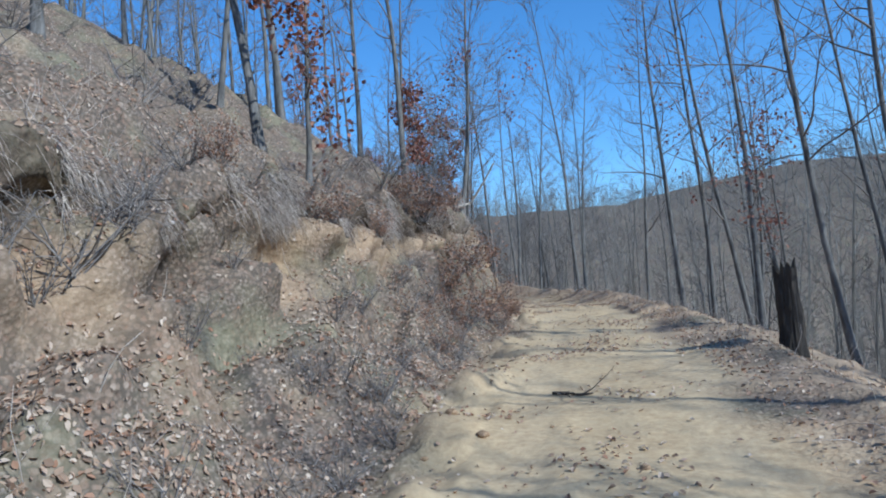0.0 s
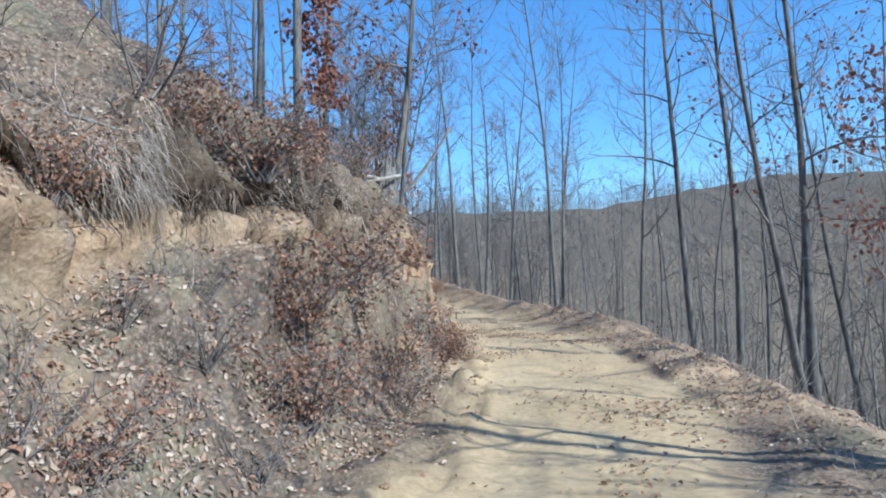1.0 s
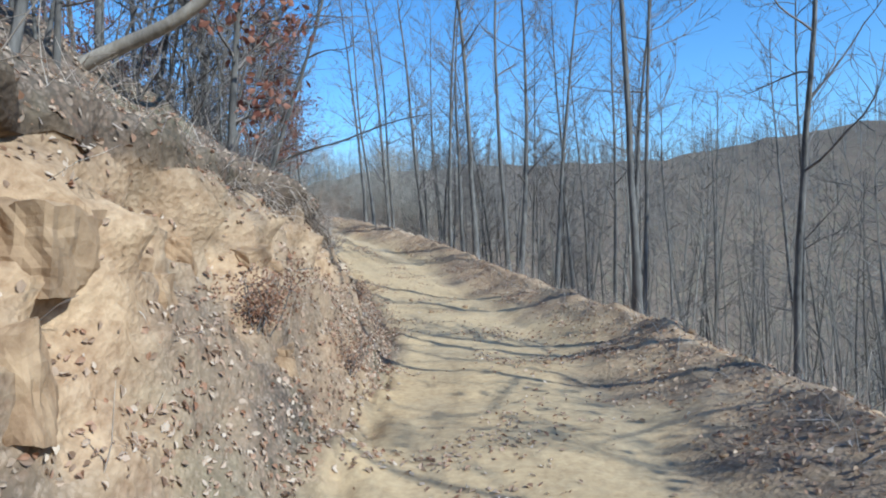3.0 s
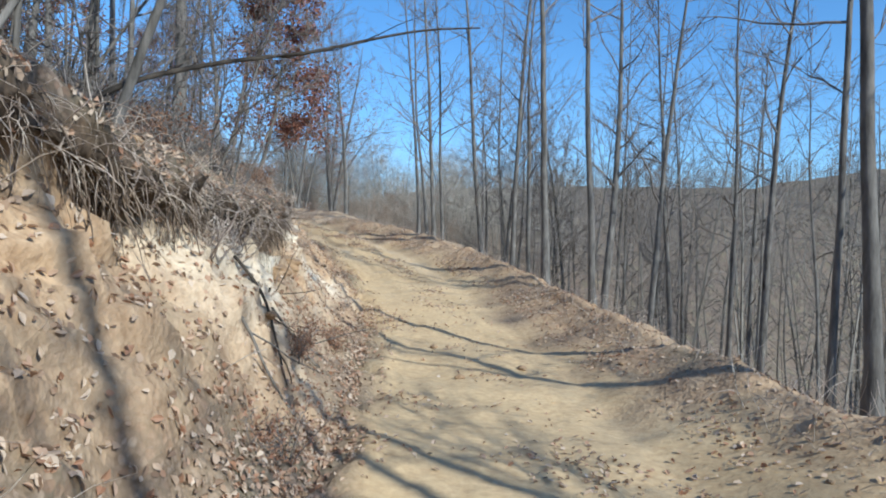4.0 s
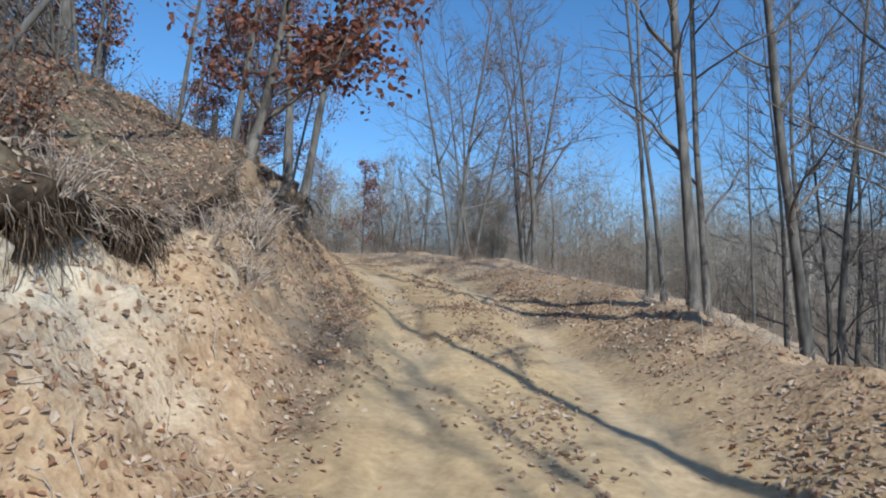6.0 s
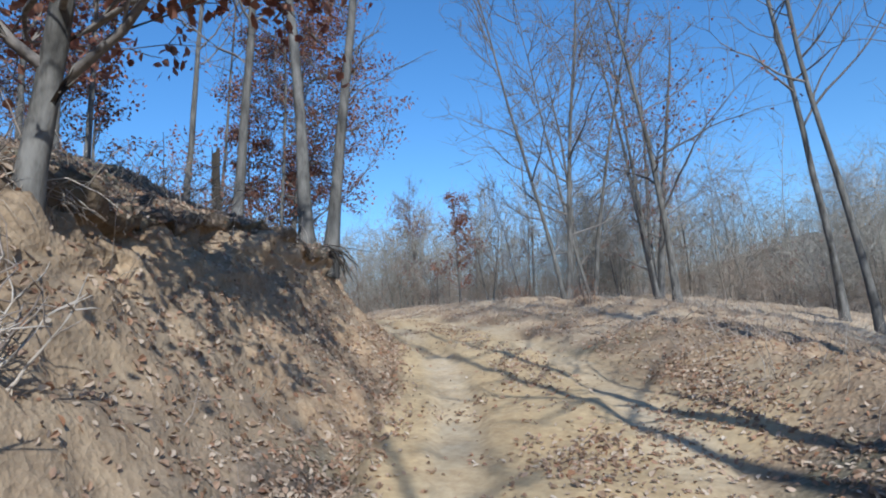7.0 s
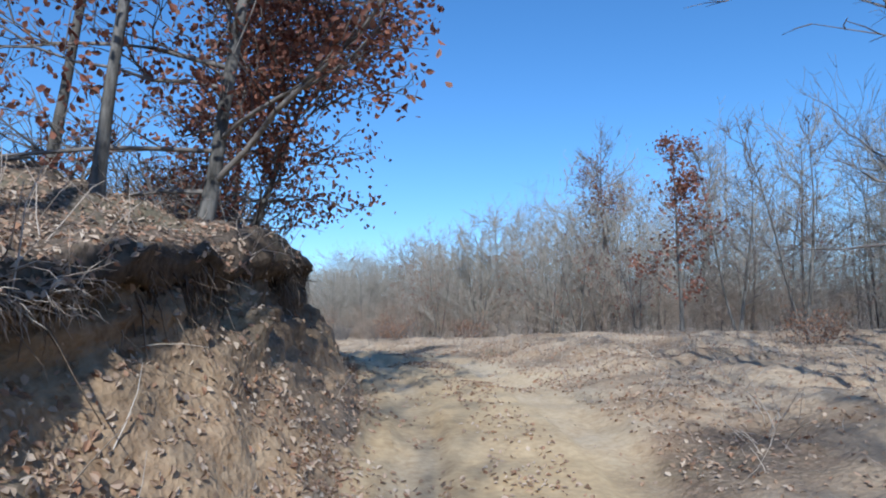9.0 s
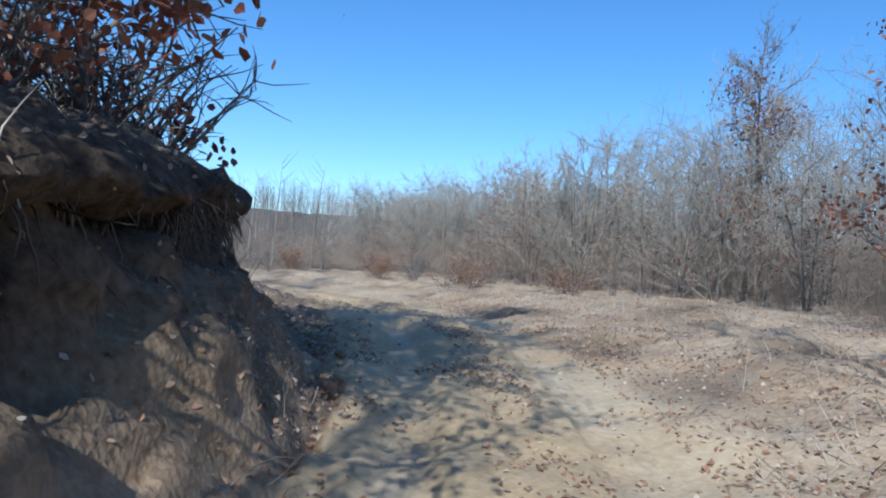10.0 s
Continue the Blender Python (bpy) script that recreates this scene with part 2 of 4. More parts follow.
# the low berm along the outer edge of the track: length, out, up
EDGE = np.array([(-20, 2.5, 0.12), (12, 2.4, 0.12), (15, 2.1, 0.12), (19, 2.15, 0.16), (22, 2.4, 0.28), (25, 2.6, 0.35), (30, 2.7, 0.42), (34, 2.6, 0.48), (48, 2.6, 0.48), (52, 2.6, 0.4),
                 (54, 2.4, 0.3), (56, 2.25, 0.2), (62, 2.2, 0.17), (70, 2.6, 0.17), (120, 3.0, 0.15)])
FALL = np.array([(-20, -0.75), (44, -0.75), (50, -0.6), (56, -0.35), (62, -0.12), (70, 0.02), (120, 0.02)])


def bank(s, k):
    return np.interp(s, BANK[:, 0], BANK[:, k])


def side_profile(s):
    """Cross-section at s: rows of (d to the right, height over the track), from the hillside to the valley."""
    ft, tb, hb, dt, ht, ov, sl = (bank(s, k) for k in range(1, 8))
    fall = np.interp(s, FALL[:, 0], FALL[:, 1])
    th = np.interp(s, [20, 26, 47, 51, 59, 62], [0.5, 0.4, 0.4, 0.15, 0.15, 0.45])
    left = [(-dt - 14, ht + th + 14 * sl), (-dt - 8, ht + th + 8 * sl), (-dt - 4, ht + th + 4 * sl), (-dt - 1.6, ht + th + 1.6 * sl),
            (-dt - 0.5, ht + th), (-dt + 0.6 * ov, ht + 0.6 * th), (-dt + ov, ht + 0.2 * th), (-dt + 0.75 * ov, ht - 0.16 * th), (-dt, ht - 0.2 * th),
            (-(tb + dt) / 2 - 0.06, (hb + ht) / 2), (-tb, hb), (-(ft + tb) / 2, hb * 0.4), (-ft, 0.05)]
    lane = 0.03 * np.clip((s - 40) / 8, 0, 1) * np.clip(0.8 + 1.6 * noise.noise(Vector((s * 0.5, 8.1, 0))), 0.1, 1.5)
    rut = lane * 1.2
    edge, berm = (np.interp(s, EDGE[:, 0], EDGE[:, k]) for k in (1, 2))
    rise = np.clip((s - 51) / 6, 0, 1)
    road = [(-min(0.85, ft - 0.1), 0.04), (-0.62, 0.012 + lane), (-0.5, -rut), (-0.2, -rut), (-0.08, 0.01 + lane), (0.9, lane), (1.02, -rut), (1.38, -rut), (edge - 0.6, 0.42 * berm), (edge, berm)]
    w = 2.6 * rise
    over = [(edge + 0.8 + 0.9 * rise, berm - 0.06 + 0.32 * rise + 0.4 * fall * (1 - rise)), (edge + 2.6 + w, berm - 0.05 + 0.35 * rise + 1.9 * fall),
            (edge + 6.6 + w, berm - 0.05 + 0.35 * rise + 5.3 * fall), (16 + w, berm - 0.05 + 0.35 * rise + 11.2 * fall)]
    return np.array(left + road + over)


def spread(pts, steps):
    """The polyline drawn finer: steps points between corners, rounded."""
    u = np.concatenate([np.linspace(i, i + 1, n, endpoint=False) for i, n in enumerate(steps)] + [[len(pts) - 1]])
    return np.stack([np.interp(u, np.arange(len(pts)), pts[:, k]) for k in (0, 1)], 1), u


STEPS = [12, 12, 14, 12, 9, 6, 4, 4, 4, 8, 9, 10, 8, 4, 2, 4, 2, 8, 2, 4, 6, 8, 8, 8, 12, 14]
s_rows = np.arange(-14.0, 92.0, 0.14)
verts, soil_shades, across = [], [], []
for s in s_rows:
    pr, u = spread(side_profile(s), STEPS)
    p, r = on_line(s)
    for (d, h), uu in zip(pr, u):
        x, y, z = p[0] + r[0] * d, p[1] + r[1] * d, p[2] + h
        q = Vector((x, y, z))
        wob = noise.fractal(q * 0.9, 1.0, 2.0, 4)
        fine = noise.fractal(q * 4.5, 1.0, 2.0, 3)
        cutf = max(0.0, 1 - abs(uu - 8.8) / 2.6)          # steep cut
        tal = max(0.0, 1 - abs(uu - 11.2) / 1.6)
        bankf = 1.0 if uu < 12.5 else max(0.0, 1 - (uu - 12.5) / 1.0)
        right = max(0.0, min(1.0, (uu - 20.5) / 2))
        a = 0.04 + (0.2 if s < 26 else 0.12) * bankf + 0.14 * max(0.0, min(1.0, (19 - s) / 3)) * max(0.0, min(1.0, (11.9 - uu) / 1.5)) + (0.2 if s < 26 else 0.12) * cutf + 0.1 * right
        b = 0.016 + 0.085 * bankf + 0.07 * cutf + 0.05 * right
        big = noise.fractal(q * 0.33 + Vector((3, 9, 4)), 1.0, 2.0, 2) * (0.35 if 38 < s < 60 else 1.0)
        crag = abs(noise.noise(q * 1.7)) - 0.25 + 0.5 * (abs(noise.noise(q * 4.0)) - 0.25)
        pit = 0.9 * max(0.0, noise.noise(Vector((q.x * 2.6, q.y * 2.6, q.z * 1.7))) - 0.18) * max(0.0, 1 - abs(s - 20.5) / 6.5)
        roadw = max(0.0, min(1.0, uu - 12)) * max(0.0, min(1.0, 21 - uu))
        push = 0.07 * roadw * noise.fractal(Vector((s * 0.75, d * 0.22, 2.0)), 1.0, 2.0, 3) + (0.32 * max(0.0, min(1.0, (11.9 - uu) / 1.5)) * noise.noise(q * 1.8) * min(1.0, max(0.0, (20 - s) / 4))) + wob * a + fine * b + big * 0.22 * max(cutf, 0.6 * tal) - (pit + crag * (0.34 if s < 26 else 0.16)) * cutf
        lipf = max(0.0, 1 - abs(uu - 6.2) / 2.0)
        lump = lipf * (0.12 * noise.noise(Vector((s * 1.1, d * 0.6, 7.7))) + 0.2 * noise.noise(Vector((s * 3.7, d * 2.0, h * 2 + 3.1))))
        x, y, z = x + r[0] * lump, y + r[1] * lump, z + 0.35 * lump
        x, y, z = x + r[0] * push * cutf, y + r[1] * push * cutf, z + push * (1 - 0.75 * cutf)
        verts.append((x, y, z))
        across.append(d)
        pat = noise.fractal(q * 0.55 + Vector((7, 3, 1)), 1.0, 2.0, 3)
        roadf = max(0.0, min(1.0, (uu - 11.9 + 0.6 * pat) / 1.2)) * max(0.0, min(1.0, (21.2 - uu + 1.5 * pat) / 1.5))
        bare = np.interp(s, [-20, 6, 9, 13, 17, 20, 24, 28, 32, 37, 42, 50, 58, 63, 120], [-0.2, -0.12, 0.05, -0.1, -0.25, 0.3, 0.25, 0.45, 0.7, 0.8, 0.9, 0.75, 0.7, 0.45, 0.3])
        earth = max(0.0, min(1.0, cutf * 1.3 + 0.75 * tal * max(0.0, bare) * 1.6 - 0.6 + bare + 1.1 * pat)) if uu > 5.5 else 0.0
        white = max(0.0, min(1.0, 1.3 * (cutf + 0.4 * tal) * max(0.0, min(1.0, (s - 28) / 4, (47.5 - s) / 4)) * max(0.0, 0.5 + 1.9 * pat) - 0.2)) if uu > 7 else 0.0
        if s <= 52 and 18.6 < uu < 24:
            earth = max(0.0, min(1.0, 0.95 + 1.4 * pat)) * min(1.0, 24 - uu)
        if s > 52 and uu > 18.6:
            white = min(0.3, (s - 52) / 15) * max(0.0, min(1.0, 0.6 + 1.4 * pat))
            earth = max(0.0, min(0.95, (s - 50) / 4)) * max(0.0, min(1.0, 1.0 + 1.2 * pat))
        wheel = max(0.0, 1 - (min(abs(d + 0.36), abs(d - 1.2)) / 0.3) ** 2) * np.clip((s - 40) / 8, 0.15, 1) * max(0.0, 0.75 + pat)
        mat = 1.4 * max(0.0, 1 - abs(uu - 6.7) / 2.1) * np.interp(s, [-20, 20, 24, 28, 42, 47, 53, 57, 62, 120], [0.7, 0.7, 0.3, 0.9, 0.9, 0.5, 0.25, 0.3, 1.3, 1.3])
        # past 58.5 the overhang's shade is painted dark on the undercut face
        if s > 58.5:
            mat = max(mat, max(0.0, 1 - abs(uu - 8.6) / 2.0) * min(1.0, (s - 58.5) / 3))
        white = max(white, roadf * np.clip((s - 57) / 14, 0, 0.12) * max(0.0, min(1.0, 0.7 + 1.5 * pat)))
        # earth, pale, road; alpha falls with the root mat and painted undercut shade
        soil_shades.append((earth, max(white, 0.3 * wheel), roadf * (1 - 0.2 * wheel), 1.0 - min(1.0, mat * max(0.0, 1.0 + 1.5 * pat))))
cols = len(verts) // len(s_rows)
faces = [(i * cols + j, i * cols + j + 1, (i + 1) * cols + j + 1, (i + 1) * cols + j) for i in range(len(s_rows) - 1) for j in range(cols - 1)]
near_faces = len(faces)

# far land: valley and ridge on a coarser sheet that dips under the strip
CENTRE = np.array([4.0, 34.0])
RIDGE = np.array([(-180, 8), (-60, 9), (-33, 8.4), (-17, 6.8), (0, 7.0), (10, 6.5), (20, 4.2), (45, 3.6), (75, 4.2), (110, 6.0), (180, 8)])


def far_height(xy):
    d2 = ((xy[:, None, :] - LINE[None, ::4, :2]) ** 2).sum(2)
    near = d2.argmin(1) * 4
    off = xy - LINE[near, :2]
    d = (off * RIGHT[near]).sum(1)
    reach = np.sqrt(d2.min(1))
    d = np.where(d > 0, reach, -reach)
    s = LEN[near]
    sl, dt, ht = bank(s, 7), bank(s, 4), bank(s, 5)
    fall = np.interp(s, FALL[:, 0], FALL[:, 1])
    over = np.maximum(-d - dt, 0)
    left = ht + 0.55 + 16 * sl * (1 - np.exp(-over / 16))
    right = 0.1 + 45 * fall * (1 - np.exp(-np.maximum(d - 3.7, 0) / 45))
    strip = np.clip((15.0 - np.abs(d)) / 2.0, 0, 1)
    z = LINE[near, 2] + np.where(d < 0, left, right) - 5.0 * strip
    rel = xy - CENTRE
    rad, az = np.hypot(*rel.T), np.degrees(np.arctan2(-rel[:, 0], rel[:, 1]))
    top = 3 + 220 * np.tan(np.radians(np.interp(az, RIDGE[:, 0], RIDGE[:, 1])))
    f = np.clip((rad - 75) / 145, 0, 1)
    f = f * f * (3 - 2 * f)
    z = z * (1 - f) + top * f
    return z - np.clip((rad - 230) * 0.05, 0, 60), rad, d, s


gx = np.concatenate([np.linspace(-1500, -120, 24), np.arange(-116, 116, 2.0), np.linspace(120, 1500, 24)])
grid = np.stack(np.meshgrid(gx + CENTRE[0], gx + CENTRE[1], indexing="ij"), -1).reshape(-1, 2)
fz, frad, fd, fs = far_height(grid)
base, n = len(verts), len(gx)
for (x, y), z, r in zip(grid, fz, frad):
    verts.append((x, y, z + (0.9 if r > 40 else 0.25) * noise.fractal(Vector((x, y, 0)) * 0.12, 1.0, 2.0, 4)))
    soil_shades.append((0.0, 0.0, 0.0, 1.0))
faces += [(base + i * n + j, base + (i + 1) * n + j, base + (i + 1) * n + j + 1, base + i * n + j + 1) for i in range(n - 1) for j in range(n - 1)]
land = bpy.data.meshes.new("ground")
land.from_pydata(verts, [], faces)
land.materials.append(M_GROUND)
land.materials.append(M_FLOOR)
att = land.color_attributes.new("soil", "FLOAT_COLOR", "POINT")
att.data.foreach_set("color", np.array(soil_shades, dtype=np.float32).ravel())
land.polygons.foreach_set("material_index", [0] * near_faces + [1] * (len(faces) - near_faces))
land.polygons.foreach_set("use_smooth", [True] * len(faces))
ground = tagged(new("ground", land), "tan dirt track cut into a leaf-strewn wooded hillside", "ground", kind="structure")
from mathutils.bvhtree import BVHTree
TREE = BVHTree.FromPolygons(verts, faces)


def drop(x, y, top=60.0):
    """Ground height and normal under a place."""
    hit = TREE.ray_cast(Vector((x, y, top)), Vector((0, 0, -1)))
    return (hit[0].z, hit[1]) if hit[0] else (0.0, Vector((0, 0, 1)))


def beside(s, d):
    p, r = on_line(s)
    return float(p[0] + r[0] * d), float(p[1] + r[1] * d)


# ---- woods: shared makers ----
class Tubes:
    """Collects tapered tubes into one mesh."""

    def __init__(self):
        self.v, self.f = [], []

    def tube(self, pts, rads, sides):
        base = len(self.v)
        for k, (p, r) in enumerate(zip(pts, rads)):
            t = (pts[min(k + 1, len(pts) - 1)] - pts[max(k - 1, 0)]).normalized()
            a = t.orthogonal().normalized()
            b = t.cross(a)
            for i in range(sides):
                w = 2 * math.pi * i / sides
                self.v.append(p + (a * math.cos(w) + b * math.sin(w)) * r)
        for k in range(len(pts) - 1):
            for i in range(sides):
                j = (i + 1) % sides
                self.f.append((base + k * sides + i, base + k * sides + j, base + (k + 1) * sides + j, base + (k + 1) * sides + i))
        self.f.append(tuple(base + (len(pts) - 1) * sides + i for i in range(sides)))

    def mesh(self, name, mat, smooth=True):
        me = bpy.data.meshes.new(name)
        me.from_pydata([tuple(v) for v in self.v], [], self.f)
        me.materials.append(mat)
        me.polygons.foreach_set("use_smooth", [smooth] * len(self.f))
        return me


def part(name, me, parent, label=""):
    o = new(name, me)
    o.parent = parent
    return tagged(o, label)


def sheet(name, v, f, mat):
    me = bpy.data.meshes.new(name)
    me.from_pydata([tuple(p) for p in v], [], f)
    me.materials.append(mat)
    return me


def wander(rng, start, way, length, steps, bend, lift=0.0):
    pts, p, w = [start.copy()], start.copy(), way.normalized()
    for _ in range(steps):
        w = (w + Vector((rng.uniform(-bend, bend), rng.uniform(-bend, bend), rng.uniform(-bend, bend) + lift))).normalized()
        p = p + w * (length / steps)
        pts.append(p.copy())
    return pts


def one_leaf(v, f, rng, c, a, size):
    """A lobed leaf folded along its midrib, from c along a."""
    b = a.orthogonal().normalized()
    b.rotate(Matrix.Rotation(rng.uniform(0, 6.3), 3, a))
    up = a.normalized().cross(b) * size * rng.uniform(-0.18, 0.18)
    b = b * size * rng.uniform(0.24, 0.36)
    k = len(v)
    v += [c, c + a * 0.3 + b * 0.7 + up, c + a * 0.7 + b + up, c + a, c + a * 0.65 - b + up, c + a * 0.3 - b * 0.75 + up]
    f += [(k, k + 1, k + 2, k + 3), (k, k + 3, k + 4, k + 5)]


def leaf_fans(v, f, rng, at, count, size, reach):
    for _ in range(count):
        c = at + Vector((rng.gauss(0, reach), rng.gauss(0, reach), rng.gauss(0, reach * 0.8)))
        a = Vector((rng.uniform(-1, 1), rng.uniform(-1, 1), rng.uniform(-1.2, 0.2))).normalized() * size * rng.uniform(0.6, 1.2)
        one_leaf(v, f, rng, c, a, size)


def make_tree(seed, height, girth, first=0.35, limbs=14, leaves=0, lean=(0.0, 0.0), detail=1.0, forks=1, spread_out=1.0, leaf_band=(0.0, 1.0), flat=0.25, leaf_size=0.12, taper=0.9, twig=None):
    """An Empty with trunk, crown and, where it keeps them, dry leaves."""
    rng = random.Random(seed)
    top = new("tree")
    crown = Tubes()
    lv, lf = [], []
    for fk in range(forks):
        trunk = Tubes()
        way = Vector((lean[0] + rng.uniform(-0.02, 0.02), lean[1] + rng.uniform(-0.02, 0.02), 1))
        if forks > 1:
            w = 6.28 * fk / forks + rng.random()
            way += Vector((0.16 * math.cos(w), 0.16 * math.sin(w), 0))
        steps = 16
        tall = height * rng.uniform(0.88, 1.0)
        spine = wander(rng, Vector((0, 0, -0.4)), way, tall, steps, 0.04, 0.03)
        g = girth * (1.0 if fk == 0 else 0.75)
        rads = [g * (1 - taper * (k / steps) ** 0.9) * (1 + 0.6 * max(0, 1 - k / 1.3)) * rng.uniform(0.95, 1.05) for k in range(steps + 1)]
        trunk.tube(spine, rads, 10)
        part("trunk", trunk.mesh("trunk", M_BARK), top)
        for k in range(limbs):
            h = min(first + (1 - first) * ((k + rng.random()) / limbs) ** 0.85, 0.985)
            i = int(h * steps)
            at = spine[i].lerp(spine[min(i + 1, steps)], h * steps - i)
            w = rng.uniform(0, 6.283)
            out = Vector((math.cos(w), math.sin(w), rng.uniform(flat, flat + 0.9)))
            ln = height * rng.uniform(0.13, 0.27) * (1.2 - 0.65 * h) * spread_out
            r0 = max(rads[i] * rng.uniform(0.25, 0.5), 0.012)
            limb = wander(rng, at, out, ln, 7, 0.26, 0.07)
            crown.tube(limb, [r0 * (1 - 0.85 * j / 7) + 0.004 for j in range(8)], 4)
            for m in range(int(rng.randint(5, 8) * detail)):
                j = rng.randint(1, 7)
                w2 = (limb[j] - limb[j - 1]).normalized() + Vector((rng.uniform(-1, 1), rng.uniform(-1, 1), rng.uniform(-0.5, 0.9)))
                tw = wander(rng, limb[j], w2, ln * rng.uniform(0.25, 0.65), 4, 0.3, 0.06)
                crown.tube(tw, [0.010, 0.008, 0.006, 0.005, 0.003], 3)
                for q in range(int(3.4 * detail)):
                    jj = rng.randint(1, 4)
                    w3 = (tw[jj] - tw[jj - 1]).normalized() + Vector((rng.uniform(-1, 1), rng.uniform(-1, 1), rng.uniform(-0.6, 0.8)))
                    t3 = wander(rng, tw[jj], w3, ln * rng.uniform(0.1, 0.24), 2, 0.3)
                    crown.tube(t3, [0.006, 0.005, 0.003], 3)
                    if leaves and leaf_band[0] <= h <= leaf_band[1]:
                        leaf_fans(lv, lf, rng, t3[rng.randint(1, 2)], rng.randint(0, 2 * leaves), leaf_size, 0.13)
    boughs = part("crown", crown.mesh("crown", twig or M_TWIG), top)
    if lf:
        part("foliage", sheet("foliage", lv, lf, M_LEAF), boughs, "dry reddish-brown oak leaves")
    return top


def upright(x, y, sink=0.0, turn=0.0, size=1.0, tilt=(0.0, 0.0)):
    z, _ = drop(x, y)
    return pose(x, y, z - sink, tilt[0], tilt[1], turn) @ Matrix.Scale(size, 4)


def back_from_edge(x, y):
    """A place on the bank's top, no nearer to its edge than its crown allows."""
    k = int(((LINE[:, :2] - (x, y)) ** 2).sum(1).argmin())
    d = float((np.array((x, y)) - LINE[k, :2]) @ RIGHT[k])
    if d > -1.5:
        return x, y
    top = LINE[k, 2] + bank(LEN[k], 5) + 0.15
    for _ in range(14):
        if drop(x, y)[0] > top:
            break
        x, y = x - 0.08 * RIGHT[k, 0], y - 0.08 * RIGHT[k, 1]
    return float(x), float(y)


def plant(tree, x, y, label, group="bare trees along the track", edge=True):
    x, y = back_from_edge(x, y) if edge else (x, y)
    tree.matrix_basis = upright(x, y)
    return tagged(tree, label, "tree", group)


# ---- trees below the track: place, height, girth, lean (east, north), height of the first limb ----
SLIM = "slender leafless grey-barked tree on the leafy slope below the track"
BELOW = [(10.4, 34.4, 17, 0.105, -0.01, 0, 0.35), (13.4, 40.8, 16, 0.08, 0, 0, 0.4), (10.3, 28.8, 18, 0.15, -0.07, 0, 0.45), (10.1, 25.5, 17, 0.11, -0.05, 0, 0.4),
         (9.6, 49.2, 17, 0.12, -0.03, 0, 0.4), (9.76, 46.7, 18, 0.14, -0.03, 0, 0.4), (5.4, 48.0, 17, 0.16, -0.02, 0, 0.35), (3.52, 43.7, 17, 0.115, -0.01, 0, 0.45),
         (3.06, 52.6, 15, 0.12, -0.01, 0, 0.3), (8.0, 50.1, 16, 0.12, 0, 0, 0.4), (2.44, 48.7, 16, 0.10, 0.02, 0, 0.2), (1.29, 51.0, 15, 0.11, -0.07, 0, 0.15)]
BELOW2 = [(0.04, 46.9, 13, 0.075, -0.06, 0, 0.15), (-0.06, 50.2, 13, 0.07, -0.05, 0, 0.12), (4.5, 40.3, 15, 0.085, -0.03, 0, 0.4), (11.0, 52.0, 16, 0.13, 0, 0, 0.4),
          (15.3, 53.4, 16, 0.11, 0.05, 0, 0.35), (8.4, 55.5, 15, 0.12, 0, 0, 0.4), (6.4, 53.5, 15, 0.10, 0, 0, 0.35), (6.3, 10.4, 12, 0.065, -0.16, 0.02, 0.3),
          (6.6, 33.0, 16, 0.09, 0, 0, 0.45), (7.6, 36.5, 15, 0.075, 0.0, 0, 0.4), (1.9, 55.5, 13, 0.1, 0, 0, 0.25), (4.6, 57.0, 14, 0.1, 0, 0, 0.3)]
for k, (x, y, h, g, lx, ly, fl) in enumerate(BELOW + BELOW2):
    plant(make_tree(100 + k, h + 2.0, g * 0.92, fl * 0.85, 25, 0, (lx, ly), 0.95, 1, 0.72), x, y, SLIM)
plant(make_tree(131, 20, 0.14, 0.3, 16, 3, (-0.13, 0), 1.0, 2, 1.0, (0.0, 0.5)), 10.9, 23.4, "twin-stemmed grey tree with a few clinging brown leaves", "oaks with dry leaves")
plant(make_tree(133, 9, 0.05, 0.3, 12, 2, (-0.03, 0), 1.0, 1, 0.9, (0.0, 0.8)), 8.9, 17.5, "thin young oak with some russet leaves on the verge", "oaks with dry leaves")

# twiggy young trees crowding the slope below the bend
THICK = [make_tree(160 + k, 9.0 + k, 0.06 + 0.008 * k, 0.1, 24, 0, (0.02 * (k - 1), 0), 1.25, 1, 1.0, (0, 1), 0.2) for k in range(3)]
pack = random.Random(63)
for i in range(18):
    x, y = pack.uniform(0.5, 11.0), pack.uniform(52.5, 66.0)
    m = upright(x, y, 0, pack.uniform(0, 360), 1.0, (pack.uniform(-4, 4), pack.uniform(-4, 4)))
    o = THICK[i] if i < 3 else copy_thing(THICK[i % 3], m)
    o.matrix_basis = m
    tagged(o, "twiggy young leafless tree in the thicket below the bend", "tree", "thicket trees")

# ---- trees by the bend ----
plant(make_tree(140, 12, 0.085, 0.12, 24, 0, (-0.03, 0.02), 1.2, 2, 0.95, (0, 1), 0.3), -9.06, 59.2, "forked leafless tree with low spreading limbs beside the bend")
plant(make_tree(141, 14, 0.15, 0.12, 16, 1, (-0.02, 0), 1.3, 4, 0.9, (0.0, 0.6)), -10.8, 70.8, "clump of bare grey stems with a few brown leaves")
plant(make_tree(142, 13, 0.12, 0.2, 18, 1, (-0.02, 0), 1.3, 1, 1.1, (0.0, 0.7)), -7.6, 63.2, "tall thin tree with scattered brown leaves")
plant(make_tree(143, 12, 0.08, 0.12, 26, 0, (-0.05, 0.03), 1.2, 2, 1.15, (0, 1), 0.15), -9.9, 62.6, "bare twin-stemmed tree on the leafy rise")
